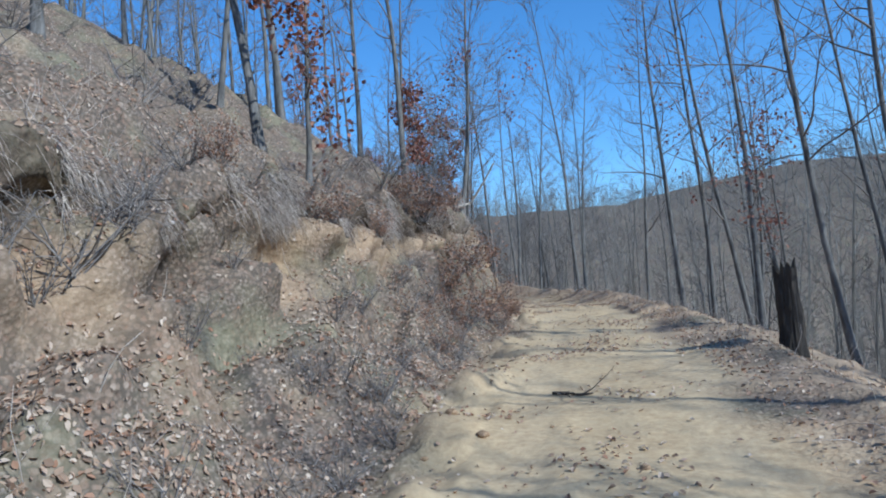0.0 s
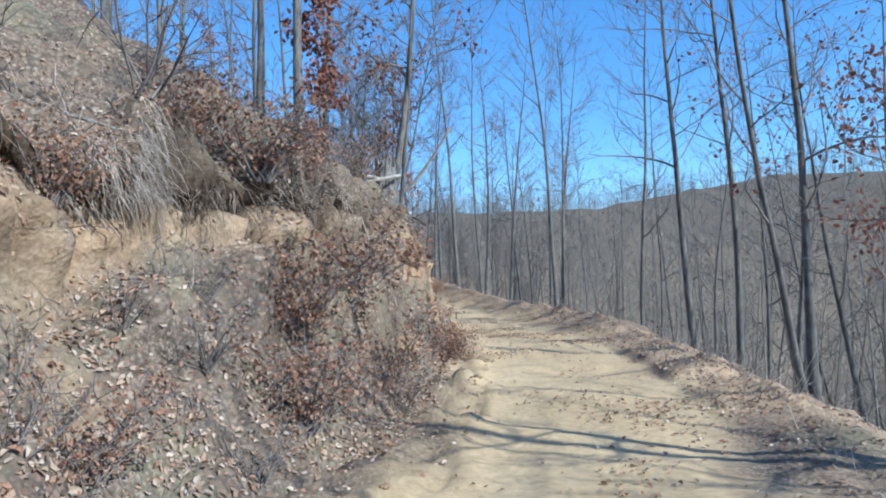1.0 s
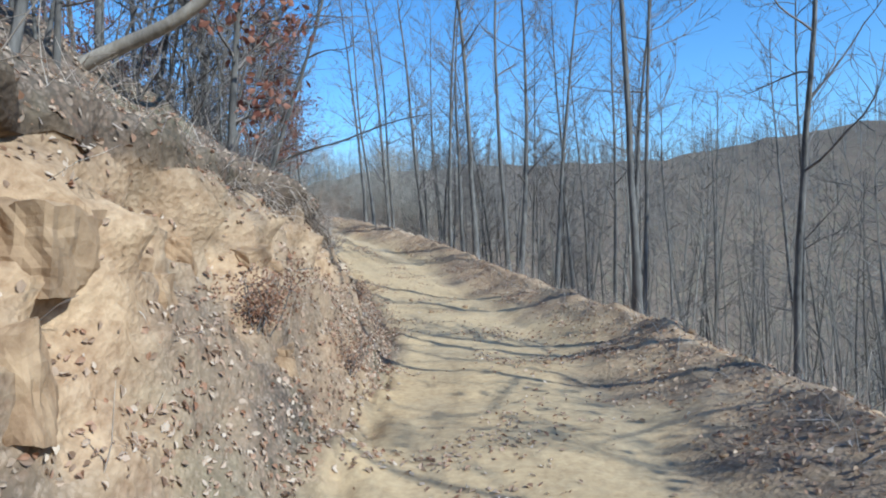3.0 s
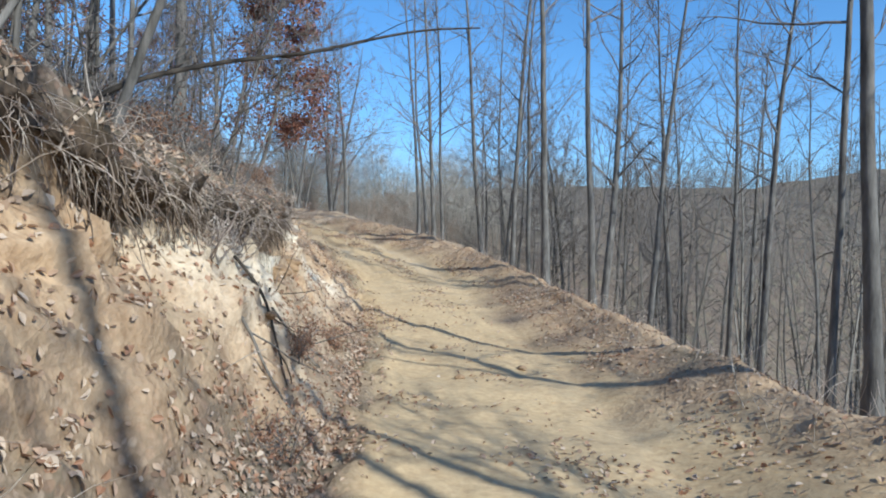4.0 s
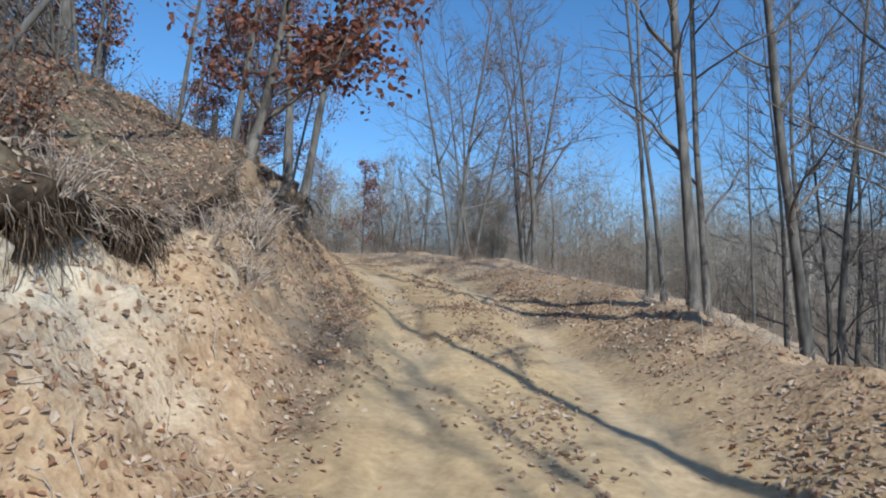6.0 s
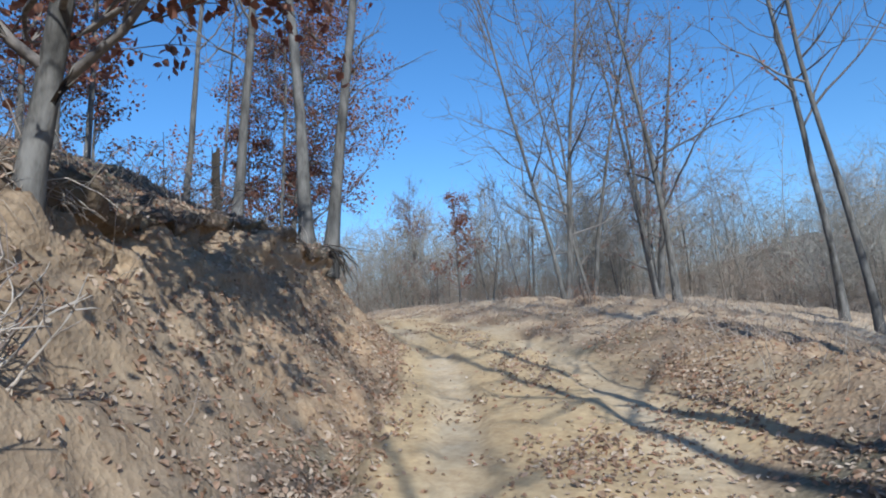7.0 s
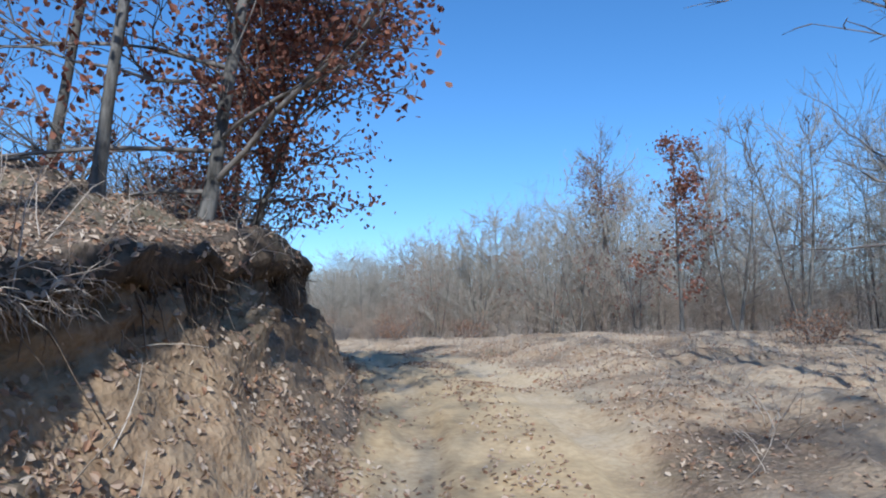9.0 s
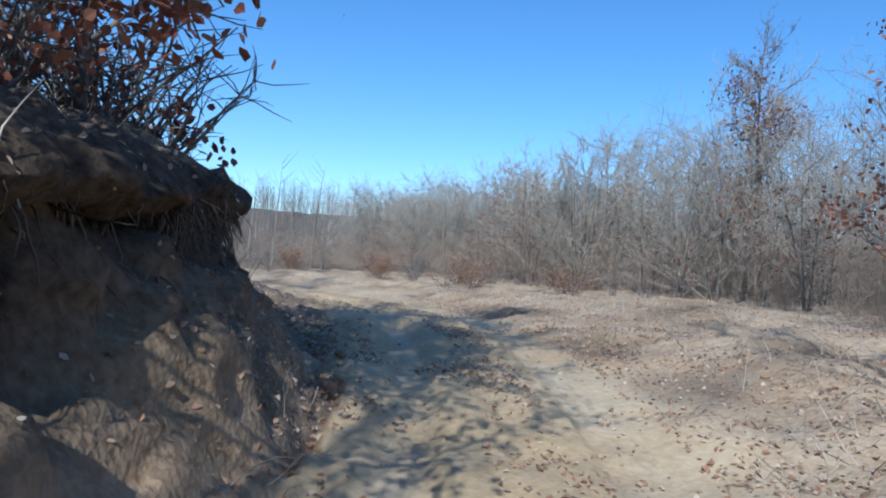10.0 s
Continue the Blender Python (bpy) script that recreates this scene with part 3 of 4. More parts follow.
plant(make_tree(144, 12, 0.12, 0.15, 18, 0, (-0.08, 0), 1.4, 1, 1.2), -14.1, 70.9, "leaning leafless tree at the edge of the scrub")
plant(make_tree(145, 5.6, 0.07, 0.12, 18, 4, (0.0, 0.0), 1.1, 1, 0.95, (0, 1), 0.1), -19.5, 69.2, "small oak holding russet leaves at the scrub edge", "oaks with dry leaves")
plant(make_tree(146, 6.0, 0.06, 0.2, 14, 0, (-0.05, 0), 1.3, 2), -18.9, 70.9, "small bare forked tree at the scrub edge")
plant(make_tree(147, 6.5, 0.06, 0.2, 16, 0, (-0.02, 0), 1.3, 2), -17.3, 71.2, "small bare forked tree at the scrub edge")
plant(make_tree(148, 8.2, 0.10, 0.15, 26, 1, (0.0, 0), 1.8, 1, 1.1, (0.3, 0.8)), -26.6, 75.0, "round-crowned leafless tree with some brown leaves")

ROUND = [make_tree(170 + k, 6.4 + 0.5 * k, 0.075, 0.1, 26, 1 if k == 1 else 0, (0.02 * (k - 1), 0), 1.5, 1, 1.75, (0.0, 0.5), 0.25, 0.1, 0.9, M_SCRUB) for k in range(3)]
pack = random.Random(29)
for i, (x, y, size) in enumerate([(-31.5, 75.5, 0.85), (-36.0, 77.0, 1.0), (-40.5, 76.0, 0.8), (-45.5, 78.0, 0.95), (-50.0, 77.5, 0.8), (-28.5, 77.5, 1.05), (-23.5, 76.5, 1.0), (-20.5, 78.0, 1.1),
                                  (-33.5, 79.0, 1.0), (-38.5, 80.0, 1.15), (-56.0, 79.0, 0.9), (-25.5, 80.0, 1.2), (-16.0, 77.0, 1.0), (-12.0, 79.0, 1.1), (-48.0, 81.0, 1.0)]):
    m = upright(x, y, 0, pack.uniform(0, 360), 1.0)
    o = ROUND[i] if i < 3 else copy_thing(ROUND[i % 3], m)
    o.matrix_basis = m
    o.scale = (size, size, size)
    tagged(o, "round-crowned pale leafless tree at the edge of the clearing", "tree", "round trees beyond the clearing")

# ---- trees on the bank ----
HIGH = "grey-barked leafless tree on top of the earth bank"
ABOVE = [(-2.97, 11.7, 14, 0.10, 0.0, 0, 0.3), (-0.78, 19.4, 14, 0.11, 0.01, 0, 0.35), (-4.47, 14.1, 13, 0.08, 0.15, 0, 0.3), (0.75, 22.9, 7, 0.035, 0.22, 0, 0.3),
         (0.9, 21.6, 10, 0.055, 0.15, 0, 0.3), (-1.2, 25.2, 13, 0.10, 0.02, 0, 0.3), (-2.6, 24.0, 14, 0.13, 0.05, 0, 0.3), (-1.6, 29.5, 10, 0.05, 0.25, 0.05, 0.3),
         (-0.4, 31.0, 9, 0.05, 0.3, 0.05, 0.3), (-4.6, 39.6, 14, 0.17, 0.02, 0, 0.3), (-2.4, 33.5, 11, 0.08, 0.1, 0, 0.3), (-11.36, 51.0, 13, 0.11, 0.08, 0.02, 0.25)]
ABOVE2 = [(-9.22, 50.78, 14, 0.125, -0.01, 0, 0.4), (-8.95, 50.95, 14, 0.11, 0.14, 0.08, 0.4), (-10.67, 52.4, 9, 0.05, 0.16, 0.1, 0.3), (-13.9, 54.1, 10, 0.055, 0.08, 0.05, 0.3),
          (-14.6, 52.0, 12, 0.09, 0.1, 0.03, 0.3), (-15.7, 50.4, 12, 0.09, 0.05, 0.02, 0.3), (-16.3, 54.0, 11, 0.06, 0.12, 0.12, 0.35), (-4.2, 30.2, 13, 0.1, 0.05, 0, 0.35)]
for k, (x, y, h, g, lx, ly, fl) in enumerate(ABOVE + ABOVE2):
    plant(make_tree(200 + k, h, g * 0.92, fl, 20, 0, (lx, ly), 0.95, 1, 0.8), x, y, HIGH, "bare trees on the bank", not 12 <= k <= 15)
OAK = "oak with clinging russet leaves on the bank edge"
plant(make_tree(231, 12, 0.085, 0.14, 15, 4, (0.1, 0.02), 1.0, 1, 0.8, (0.0, 0.42)), 0.72, 21.3, OAK, "oaks with dry leaves")
plant(make_tree(232, 7, 0.06, 0.08, 14, 5, (0.05, -0.02), 1.0, 1, 0.6, (0.0, 0.8)), -2.1, 11.2, OAK, "oaks with dry leaves")
plant(make_tree(239, 4.2, 0.04, 0.1, 12, 5, (0.03, 0.0), 1.0, 1, 0.7), -0.4, 19.8, OAK, "oaks with dry leaves")
plant(make_tree(233, 6, 0.055, 0.1, 14, 4, (0.0, 0.0), 1.0, 1, 0.7), 0.4, 27.4, OAK, "oaks with dry leaves")
plant(make_tree(234, 6.4, 0.08, 0.08, 34, 8, (0.2, 0.02), 1.25, 1, 1.3, (0.0, 1.0), -0.15, 0.11), -5.1, 45.2, "oak hung with russet leaves leaning over the track", "oaks with dry leaves")
plant(make_tree(235, 8.0, 0.075, 0.03, 44, 10, (0.16, 0.2), 1.3, 1, 1.5, (0.0, 1.0), -0.3, 0.085), -14.7, 55.05, "oak full of dark russet leaves leaning over the track", "oaks with dry leaves", False)
plant(make_tree(240, 3.6, 0.05, 0.05, 26, 10, (0.22, 0.3), 1.2, 1, 1.5, (0, 1), -0.3, 0.07), -16.3, 56.0, "young oak with dark russet leaves drooping over the bank", "oaks with dry leaves")
plant(make_tree(236, 5, 0.06, 0.06, 20, 8, (0.03, 0.03), 1.1, 1, 1.0, (0, 1), -0.1, 0.1), -18.3, 56.6, OAK, "oaks with dry leaves")
plant(make_tree(237, 7, 0.07, 0.15, 14, 4, (0.03, 0.0), 1.0, 1, 0.8), -13.9, 49.0, OAK, "oaks with dry leaves")
plant(make_tree(238, 8, 0.07, 0.15, 14, 3, (0.03, 0.0), 1.0, 1, 0.8), -6.4, 35.0, OAK, "oaks with dry leaves")
# the wood that climbs the hill behind the bend
HILL = [(-17.2, 48.6, 9, 0.08, 4), (-19.6, 50.9, 8, 0.07, 5), (-22.4, 52.2, 8, 0.07, 4), (-20.6, 47.6, 10, 0.09, 3), (-15.4, 46.6, 9, 0.07, 4), (-25.2, 52.8, 8, 0.07, 4),
        (-12.6, 46.4, 9, 0.07, 4), (-23.2, 48.8, 10, 0.09, 0), (-17.8, 51.6, 6, 0.05, 4), (-18.6, 45.6, 11, 0.1, 0)]
for k, (x, y, h, g, lv) in enumerate(HILL):
    plant(make_tree(250 + k, h, g, 0.12, 20, lv, (0.04 * math.sin(k), 0.03 * math.cos(k)), 1.0, 1, 1.1), x, y,
          "young oak with dull russet leaves in the hillside wood" if lv else "bare grey tree in the hillside wood", "trees of the hillside wood", False)

# ---- young oaks and bushes with dry leaves on the bank ----
def make_bush(seed, size, leaves, stems=9, leaf_size=0.11):
    rng = random.Random(seed)
    top = new("bush")
    wood, lv, lf = Tubes(), [], []
    for _ in range(stems):
        w = rng.uniform(0, 6.28)
        st = wander(rng, Vector((rng.gauss(0, 0.07), rng.gauss(0, 0.07), -0.08)), Vector((0.7 * math.cos(w), 0.7 * math.sin(w), 1)), size * rng.uniform(0.6, 1.1), 6, 0.2, 0.02)
        wood.tube(st, [0.012 * (1 - 0.12 * j) for j in range(7)], 4)
        for m in range(5 if not leaves else 7):
            j = rng.randint(2, 6)
            tw = wander(rng, st[j], Vector((rng.uniform(-1, 1), rng.uniform(-1, 1), rng.uniform(-0.2, 0.9))), size * rng.uniform(0.15, 0.4), 3, 0.3)
            wood.tube(tw, [0.006, 0.005, 0.004, 0.002], 3)
            if leaves:
                for p in tw[1:]:
                    leaf_fans(lv, lf, rng, p, rng.randint(0, leaves), leaf_size, 0.11)
    twigs = part("wood", wood.mesh("wood", M_TWIG), top)
    if lf:
        part("foliage", sheet("foliage", lv, lf, M_BUSHLEAF), twigs, "dry red-brown leaves")
    return top


BUSHES = [make_bush(300 + k, 1.0, (7, 8, 5)[k], 12, 0.056) for k in range(3)]
BARE = [make_bush(310 + k, 1.1, 0, 10) for k in range(3)]
for o in BUSHES:
    tagged(o, "low oak bush with dry red-brown leaves on the bank", "bush", "leafy bushes on the bank")
for o in BARE:
    tagged(o, "leafless twiggy bush on the bank", "bush", "bare bushes on the bank")


def set_out(kinds, rows):
    for i, (s, d, size) in enumerate(rows):
        x, y = beside(s, d)
        m = upright(x, y, 0.02, 77.0 * i, 1.0)
        k = i % len(kinds)
        if i < len(kinds):
            kinds[k].matrix_basis = m
            kinds[k].scale = (size, size, size)
        else:
            c = copy_thing(kinds[k], m)
            c.scale = (size, size, size)


set_out(BUSHES, [(14.3, -2.3, 1.2), (18.5, -1.4, 0.75), (15.6, -2.2, 0.8), (13.6, -2.9, 1.1), (18.9, -1.3, 0.5), (10.2, -2.3, 0.6), (12.9, -3.2, 0.8), (15.0, -2.9, 0.8), (17.4, -2.6, 0.7), (17.9, -1.7, 0.6), (6.4, -3.4, 0.5), (13.9, -1.6, 0.6), (12.3, -2.0, 0.9), (13.4, -2.5, 1.0), (14.6, -1.8, 0.9), (18.1, -1.9, 0.7), (24.6, -1.6, 0.55), (30.3, -1.3, 0.5), (32.3, -1.6, 0.45),
                 (34.6, -1.5, 0.35), (26.2, -1.2, 0.4), (8.2, -2.9, 0.6), (11.0, -3.2, 0.7), (9.4, -1.8, 0.5), (33.6, -3.4, 0.7), (43.6, -3.0, 0.7), (67.2, -3.0, 0.7), (66.0, -3.3, 0.8), (67.9, -1.0, 0.25), (81.0, 4.5, 1.0), (83.5, 6.5, 1.2), (86.0, 5.0, 1.1), (88.5, 8.0, 1.3), (79.0, 6.0, 1.0), (91.0, 6.0, 1.2), (58.6, 3.6, 0.6), (68.2, 7.5, 0.9)])
WEEDS = [make_bush(320 + k, 0.6, 0, 26) for k in range(2)]
for o in WEEDS:
    tagged(o, "tangled pale dead weeds on the bank edge", "weeds", "dead weeds on the bank edge")
    o.children[0].data.materials[0] = M_STRAW
set_out(WEEDS, [(46.6, -2.1, 1.0), (46.1, -2.0, 0.9), (47.2, -2.2, 1.0), (45.4, -2.2, 0.7), (30.9, -2.0, 0.7), (31.6, -2.1, 0.8), (40.2, -2.5, 0.6), (43.0, -2.3, 0.6)])
rng = random.Random(21)
set_out(BARE, [(7.0, -3.9, 1.0), (4.0, -3.2, 0.9), (10.0, -3.8, 0.9), (23.0, -3.4, 0.8), (26.4, -3.3, 1.0), (28.2, -3.3, 1.1), (30.0, -3.2, 1.1), (32.0, -3.4, 1.0), (34.6, -3.5, 1.0)]
        + [(rng.uniform(0, 66), -rng.uniform(3.2, 8.0), rng.uniform(0.6, 1.3)) for _ in range(60)]
        + [(rng.uniform(2, 48), rng.uniform(3.6, 7.0), rng.uniform(0.4, 0.8)) for _ in range(26)]
        + [(rng.uniform(1.5, 19), -rng.uniform(1.5, 3.2), rng.uniform(0.3, 0.6)) for _ in range(60)]
        + [(rng.uniform(28, 47), -rng.uniform(3.6, 5.5), rng.uniform(0.4, 0.9)) for _ in range(14)]
        + [(rng.uniform(28, 47), -rng.uniform(3.8, 6.5), rng.uniform(0.4, 0.9)) for _ in range(18)]
        + [(rng.uniform(2, 20), -rng.uniform(3.0, 4.0), rng.uniform(0.3, 0.7)) for _ in range(16)]
        + [(rng.uniform(62, 70), -rng.uniform(2.7, 5.0), rng.uniform(0.7, 1.4)) for _ in range(20)]
        + [(67.2, -2.6, 1.5), (67.8, -2.9, 1.6), (68.5, -3.0, 1.6), (68.0, -2.5, 1.2), (69.2, -3.4, 1.5), (66.6, -3.2, 1.5)]
        + [(rng.uniform(78, 100), rng.uniform(3.5, 16), rng.uniform(0.8, 1.5)) for _ in range(30)])

# thin saplings crowding the bank's edge above the pale cut
LEANING = [make_tree(260 + k, 5.0 + 0.7 * k, 0.03, 0.08, 14, 0, (0.12 * k - 0.1, -0.1), 1.1, 1 + k % 2, 1.1, (0, 1), 0.1) for k in range(4)]
pack = random.Random(47)
for i in range(26):
    s = pack.uniform(24.5, 36.0) if i < 17 else pack.uniform(38.0, 49.0)
    x, y = beside(s, -float(bank(s, 4)) - pack.uniform(0.5, 2.8))
    m = upright(x, y, 0, pack.uniform(-60, 60), 1.0, (pack.uniform(-6, 6), pack.uniform(0, 16)))
    o = LEANING[i] if i < 4 else copy_thing(LEANING[i % 4], m)
    o.matrix_basis = m
    size = pack.uniform(0.6, 1.1)
    o.scale = (size, size, size)
    tagged(o, "thin leafless sapling leaning out from the bank edge", "tree", "saplings on the bank edge")

# ---- more trees, copies of a few ----
# trees beside and behind the start, and the rest
KINDS = [make_tree(11 + k, 14.5 + 1.2 * k, 0.075 + 0.01 * k, 0.26 + 0.03 * (k % 3), 22, 0, (0.02 * (k - 2), 0), 0.8, 1, 0.75) for k in range(5)]
for k in KINDS:
    tagged(k, "slender leafless grey-barked forest tree on the slope", "tree", "bare forest trees")
taken = [(r[0], r[1]) for r in BELOW + BELOW2 + ABOVE + ABOVE2]
spots = [beside(a, c) for a, c in ((-3, 5.2), (0.5, 6.6), (-6, 6.4), (3.2, 8.2), (-9, 5.4), (-1.5, 9.5), (-12, 7.5), (5.5, 10.5), (-5, 11), (2, 12.5), (8.5, 9.2), (12.5, 8.0), (15.5, 7.2), (18.2, 8.6), (23.5, 8.8), (6.2, 7.3), (10.6, 6.6), (27.0, 9.2))]
while len(spots) < 120:
    s, d = rng.uniform(4, 66), rng.choice((rng.uniform(10, 28), rng.uniform(-24, -6), rng.uniform(-16, -6)))
    if d > 0 and (s > 62 or s > 46 and d < 8):
        continue
    x, y = beside(s, d)
    if all((x - a) ** 2 + (y - b) ** 2 > 6.0 for a, b in spots + taken):
        spots.append((x, y))
for a, c in [(57, -9), (59, -12), (61, -8), (63, -14), (60, -17), (64, -9.5), (66, -12), (68, -16), (58, -20), (66, -21), (70, -11), (62, -24)]:
    spots.append(beside(a, c))
while len(spots) < 148:
    x, y = beside(rng.uniform(40, 60), rng.uniform(8, 30))
    if all((x - a) ** 2 + (y - b) ** 2 > 2.5 for a, b in spots + taken) and x > -6:
        spots.append((x, y))
for i, (x, y) in enumerate(spots):
    k, size = i % len(KINDS), rng.uniform(0.7, 1.1)
    m = upright(x, y, 0, rng.uniform(0, 360), 1.0, (rng.uniform(-3, 3), rng.uniform(-3, 3)))
    o = KINDS[k] if i < len(KINDS) else copy_thing(KINDS[k], m)
    o.matrix_basis = m
    o.scale = (size, size, size)

# scrub trees along the edge of the clearing
SCRUB = [make_tree(31 + k, 5.2 + 0.4 * k, 0.045, 0.05, 12, 1 if k == 2 else 0, (0, 0), 1.35, 3, 1.7, (0.0, 0.6), 0.2, 0.1, 0.9, M_SCRUB) for k in range(4)]
for k in SCRUB:
    tagged(k, "many-stemmed leafless scrub tree at the edge of the clearing", "tree", "scrub trees round the clearing")
edge = [(rng.uniform(-62, -20), rng.uniform(-2.5, 6)) for _ in range(60)] + [(rng.uniform(-17, 2), rng.uniform(-3, 6)) for _ in range(22)]
for i, (x, off) in enumerate(edge):
    y = (74.0 - 0.06 * (x + 25) + off) if x < -17 else 74 + 0.2 * (x + 17) + off
    size = rng.uniform(0.7, 1.05)
    m = upright(x, y, 0, rng.uniform(0, 360))
    o = SCRUB[i % 4] if i < 4 else copy_thing(SCRUB[i % 4], m)
    o.matrix_basis = m
    o.scale = (size, size, size)


# ---- the woods beyond: one mesh each ----
def template(seed, height, girth, limbs, twigs, sides=4, first=0.25, wide=1.0, fine=1.0, joints=5, bends=2):
    rng = random.Random(seed)
    t = Tubes()
    spine = wander(rng, Vector((0, 0, -0.5)), Vector((rng.uniform(-0.08, 0.08), rng.uniform(-0.08, 0.08), 1)), height, joints, 0.08, 0.03)
    t.tube(spine, [girth * (1 - 0.92 * k / joints) for k in range(joints + 1)], sides)
    for k in range(limbs):
        h = min(first + (1 - first) * (k + rng.random()) / limbs, 0.99) * joints
        at = spine[int(h)].lerp(spine[int(h) + 1], h % 1)
        w = rng.uniform(0, 6.28)
        lb = wander(rng, at, Vector((math.cos(w), math.sin(w), rng.uniform(0.3, 1.3))), height * rng.uniform(0.12, 0.26) * (1.2 - 0.7 * h / joints) * wide, bends, 0.22, 0.1)
        t.tube(lb, [girth * (0.25 - 0.21 * q / bends) for q in range(bends + 1)], 3)
        for _ in range(twigs):
            tw = wander(rng, lb[rng.randint(1, bends)], Vector((rng.uniform(-1, 1), rng.uniform(-1, 1), rng.uniform(-0.2, 1))), height * rng.uniform(0.05, 0.13) * wide, 1, 0.1)
            t.tube(tw, [girth * 0.09 * fine, girth * 0.03 * fine], 3)
    return np.array([tuple(v) for v in t.v]), t.f


def woods(name, label, temps, places, rng, mat=None):
    v, f, base = [], [], 0
    for x, y, z, size in places:
        tv, tf = temps[rng.randrange(len(temps))]
        w = rng.uniform(0, 6.28)
        rot = np.array([[math.cos(w), -math.sin(w), 0], [math.sin(w), math.cos(w), 0], [0, 0, 1]])
        v.append(tv @ rot.T * size + (x, y, z))
        f += [tuple(i + base for i in face) for face in tf]
        base += len(tv)
    me = bpy.data.meshes.new(name)
    me.from_pydata(np.vstack(v).tolist(), [], f)
    me.materials.append(mat or M_WOODS)
    return tagged(new(name, me), label, "woods", kind="stuff")


rng = random.Random(77)
near_t = [template(400 + k, 12 + k, 0.045 + 0.010 * k, 16, 4, 4, 0.22, 1.0, 1.3) for k in range(6)]
places = []
for _ in range(2600):
    s, d = rng.uniform(-6, 86), rng.choice((rng.uniform(12, 70), rng.uniform(12, 40), rng.uniform(12, 45), rng.uniform(-60, -12)))
    x, y = beside(s, d)
    if d > 0 and s > 50 and y < 77 + 0.1 * abs(x + 20):
        continue
    if len(places) >= 1350:
        break
    z, _ = drop(x, y)
    places.append((x, y, z, rng.uniform(0.6, 1.1) * (0.6 if s > 52 and d > 0 else 1.0)))
woods("valley_woods", "dense leafless grey-brown woods on the slopes", near_t, places, rng)
scrub_t = [template(430 + k, 5.4, 0.045, 26, 12, 3, 0.05, 2.4, 1.2) for k in range(4)]
places = []
for _ in range(280):
    x = rng.uniform(-95, 6)
    y = 78 - 0.05 * (x + 25) + rng.uniform(0, 26)
    z, _ = drop(x, y)
    places.append((x, y, z, rng.uniform(0.7, 1.45)))
woods("scrub_woods", "hazy leafless scrub behind the clearing", scrub_t, places, rng, M_SCRUB)
brush_t = [template(440 + k, 1.9, 0.016, 26, 8, 3, 0.03, 2.6, 2.2, 3) for k in range(4)]
places = []
for _ in range(520):
    x = rng.uniform(-75, 4)
    y = 73.5 - 0.05 * (x + 25) + rng.uniform(-1.5, 9) if x < -17 else 73.5 + 0.2 * (x + 17) + rng.uniform(-2, 9)
    if x < -30:
        y -= 0.12 * (-30 - x)
    z, _ = drop(x, y)
    places.append((x, y, z, rng.uniform(0.6, 1.5)))
woods("edge_brush", "low hazy brown brush along the edge of the clearing", brush_t, places, rng, M_BRUSH)
far_t = [template(450 + k, 9, 0.10, 12, 0, 3, 0.2, 2.0, 3.0, 3, 1) for k in range(5)]
pts = []
while len(pts) < 4600:
    az, rad = math.radians(rng.uniform(-75, 115)), 60 + 190 * math.sqrt(rng.random())
    pts.append((CENTRE[0] - rad * math.sin(az), CENTRE[1] + rad * math.cos(az)))
fz2, *_ = far_height(np.array(pts))
woods("hillside_woods", "leafless woods covering the far hillside", far_t, [(x, y, z - 0.5, rng.uniform(0.55, 1.0)) for (x, y), z in zip(pts, fz2)], rng)


# ---- leaf litter, dry stems, roots ----
NV = np.array(verts[:base])
near = np.array(faces[:near_faces])
tri = NV[near]
mid = tri.mean(1)
nrm = np.cross(tri[:, 2] - tri[:, 0], tri[:, 3] - tri[:, 1])
area = np.linalg.norm(nrm, axis=1) / 2
nrm /= np.maximum(np.linalg.norm(nrm, axis=1), 1e-9)[:, None]
nrm *= np.sign(nrm[:, 2:3] + 1e-9)
row = near[:, 0] // cols
col_u = u[near[:, 0] % cols]
s_of = s_rows[row]
soil_of = np.array(soil_shades[:base])[near[:, 0]]
patch = np.array([noise.fractal(Vector(p) * 0.8, 1.0, 2.0, 2) for p in mid])
weight = np.where(col_u < 12.3, 1.0, 0.0) * (1 - 0.7 * np.maximum(soil_of[:, 0], soil_of[:, 1])) * np.where(col_u > 8, 1.5, 1)
weight += np.where((col_u >= 12.3) & (col_u < 21), 0.03 + 1.0 * np.clip(patch - 0.08, 0, 1), 0)
side = np.array(across)[near[:, 0]]
weight += np.where((np.abs(side - 0.42) < 0.3) | (np.abs(side - 1.8) < 0.25) | (np.abs(side + 0.95) < 0.2), np.clip((s_of - 38) / 10, 0.1, 0.5), 0)
weight += np.where(col_u >= 20.5, np.where(s_of < 36, 0.5, 0.8), 0)
weight *= np.clip(nrm[:, 2] * 1.5, 0.08, 1) * np.where((s_of < 22) & (col_u < 12.3), 1.2, 1) * np.where((s_of > 48) & (s_of < 62) & (col_u < 13), 2.2, 1) * np.where((s_of > 27) & (s_of < 48) & (col_u > 3.5) & (col_u < 12.8), 2.0, 1)
weight *= np.where((s_of > 54) & (col_u > 20), 0.6, 1) * np.where((s_of > 62) & (col_u < 12.8), 0.45, 1) * np.where((s_of > 22.3) & (s_of < 27) & (col_u > 6) & (col_u < 13), 2.0, 1)
weight *= np.where(col_u < 3, 0.35, 1) * np.where(col_u > 24.5, 0.3, 1) * np.clip(1 + 1.2 * patch, 0.15, 2)
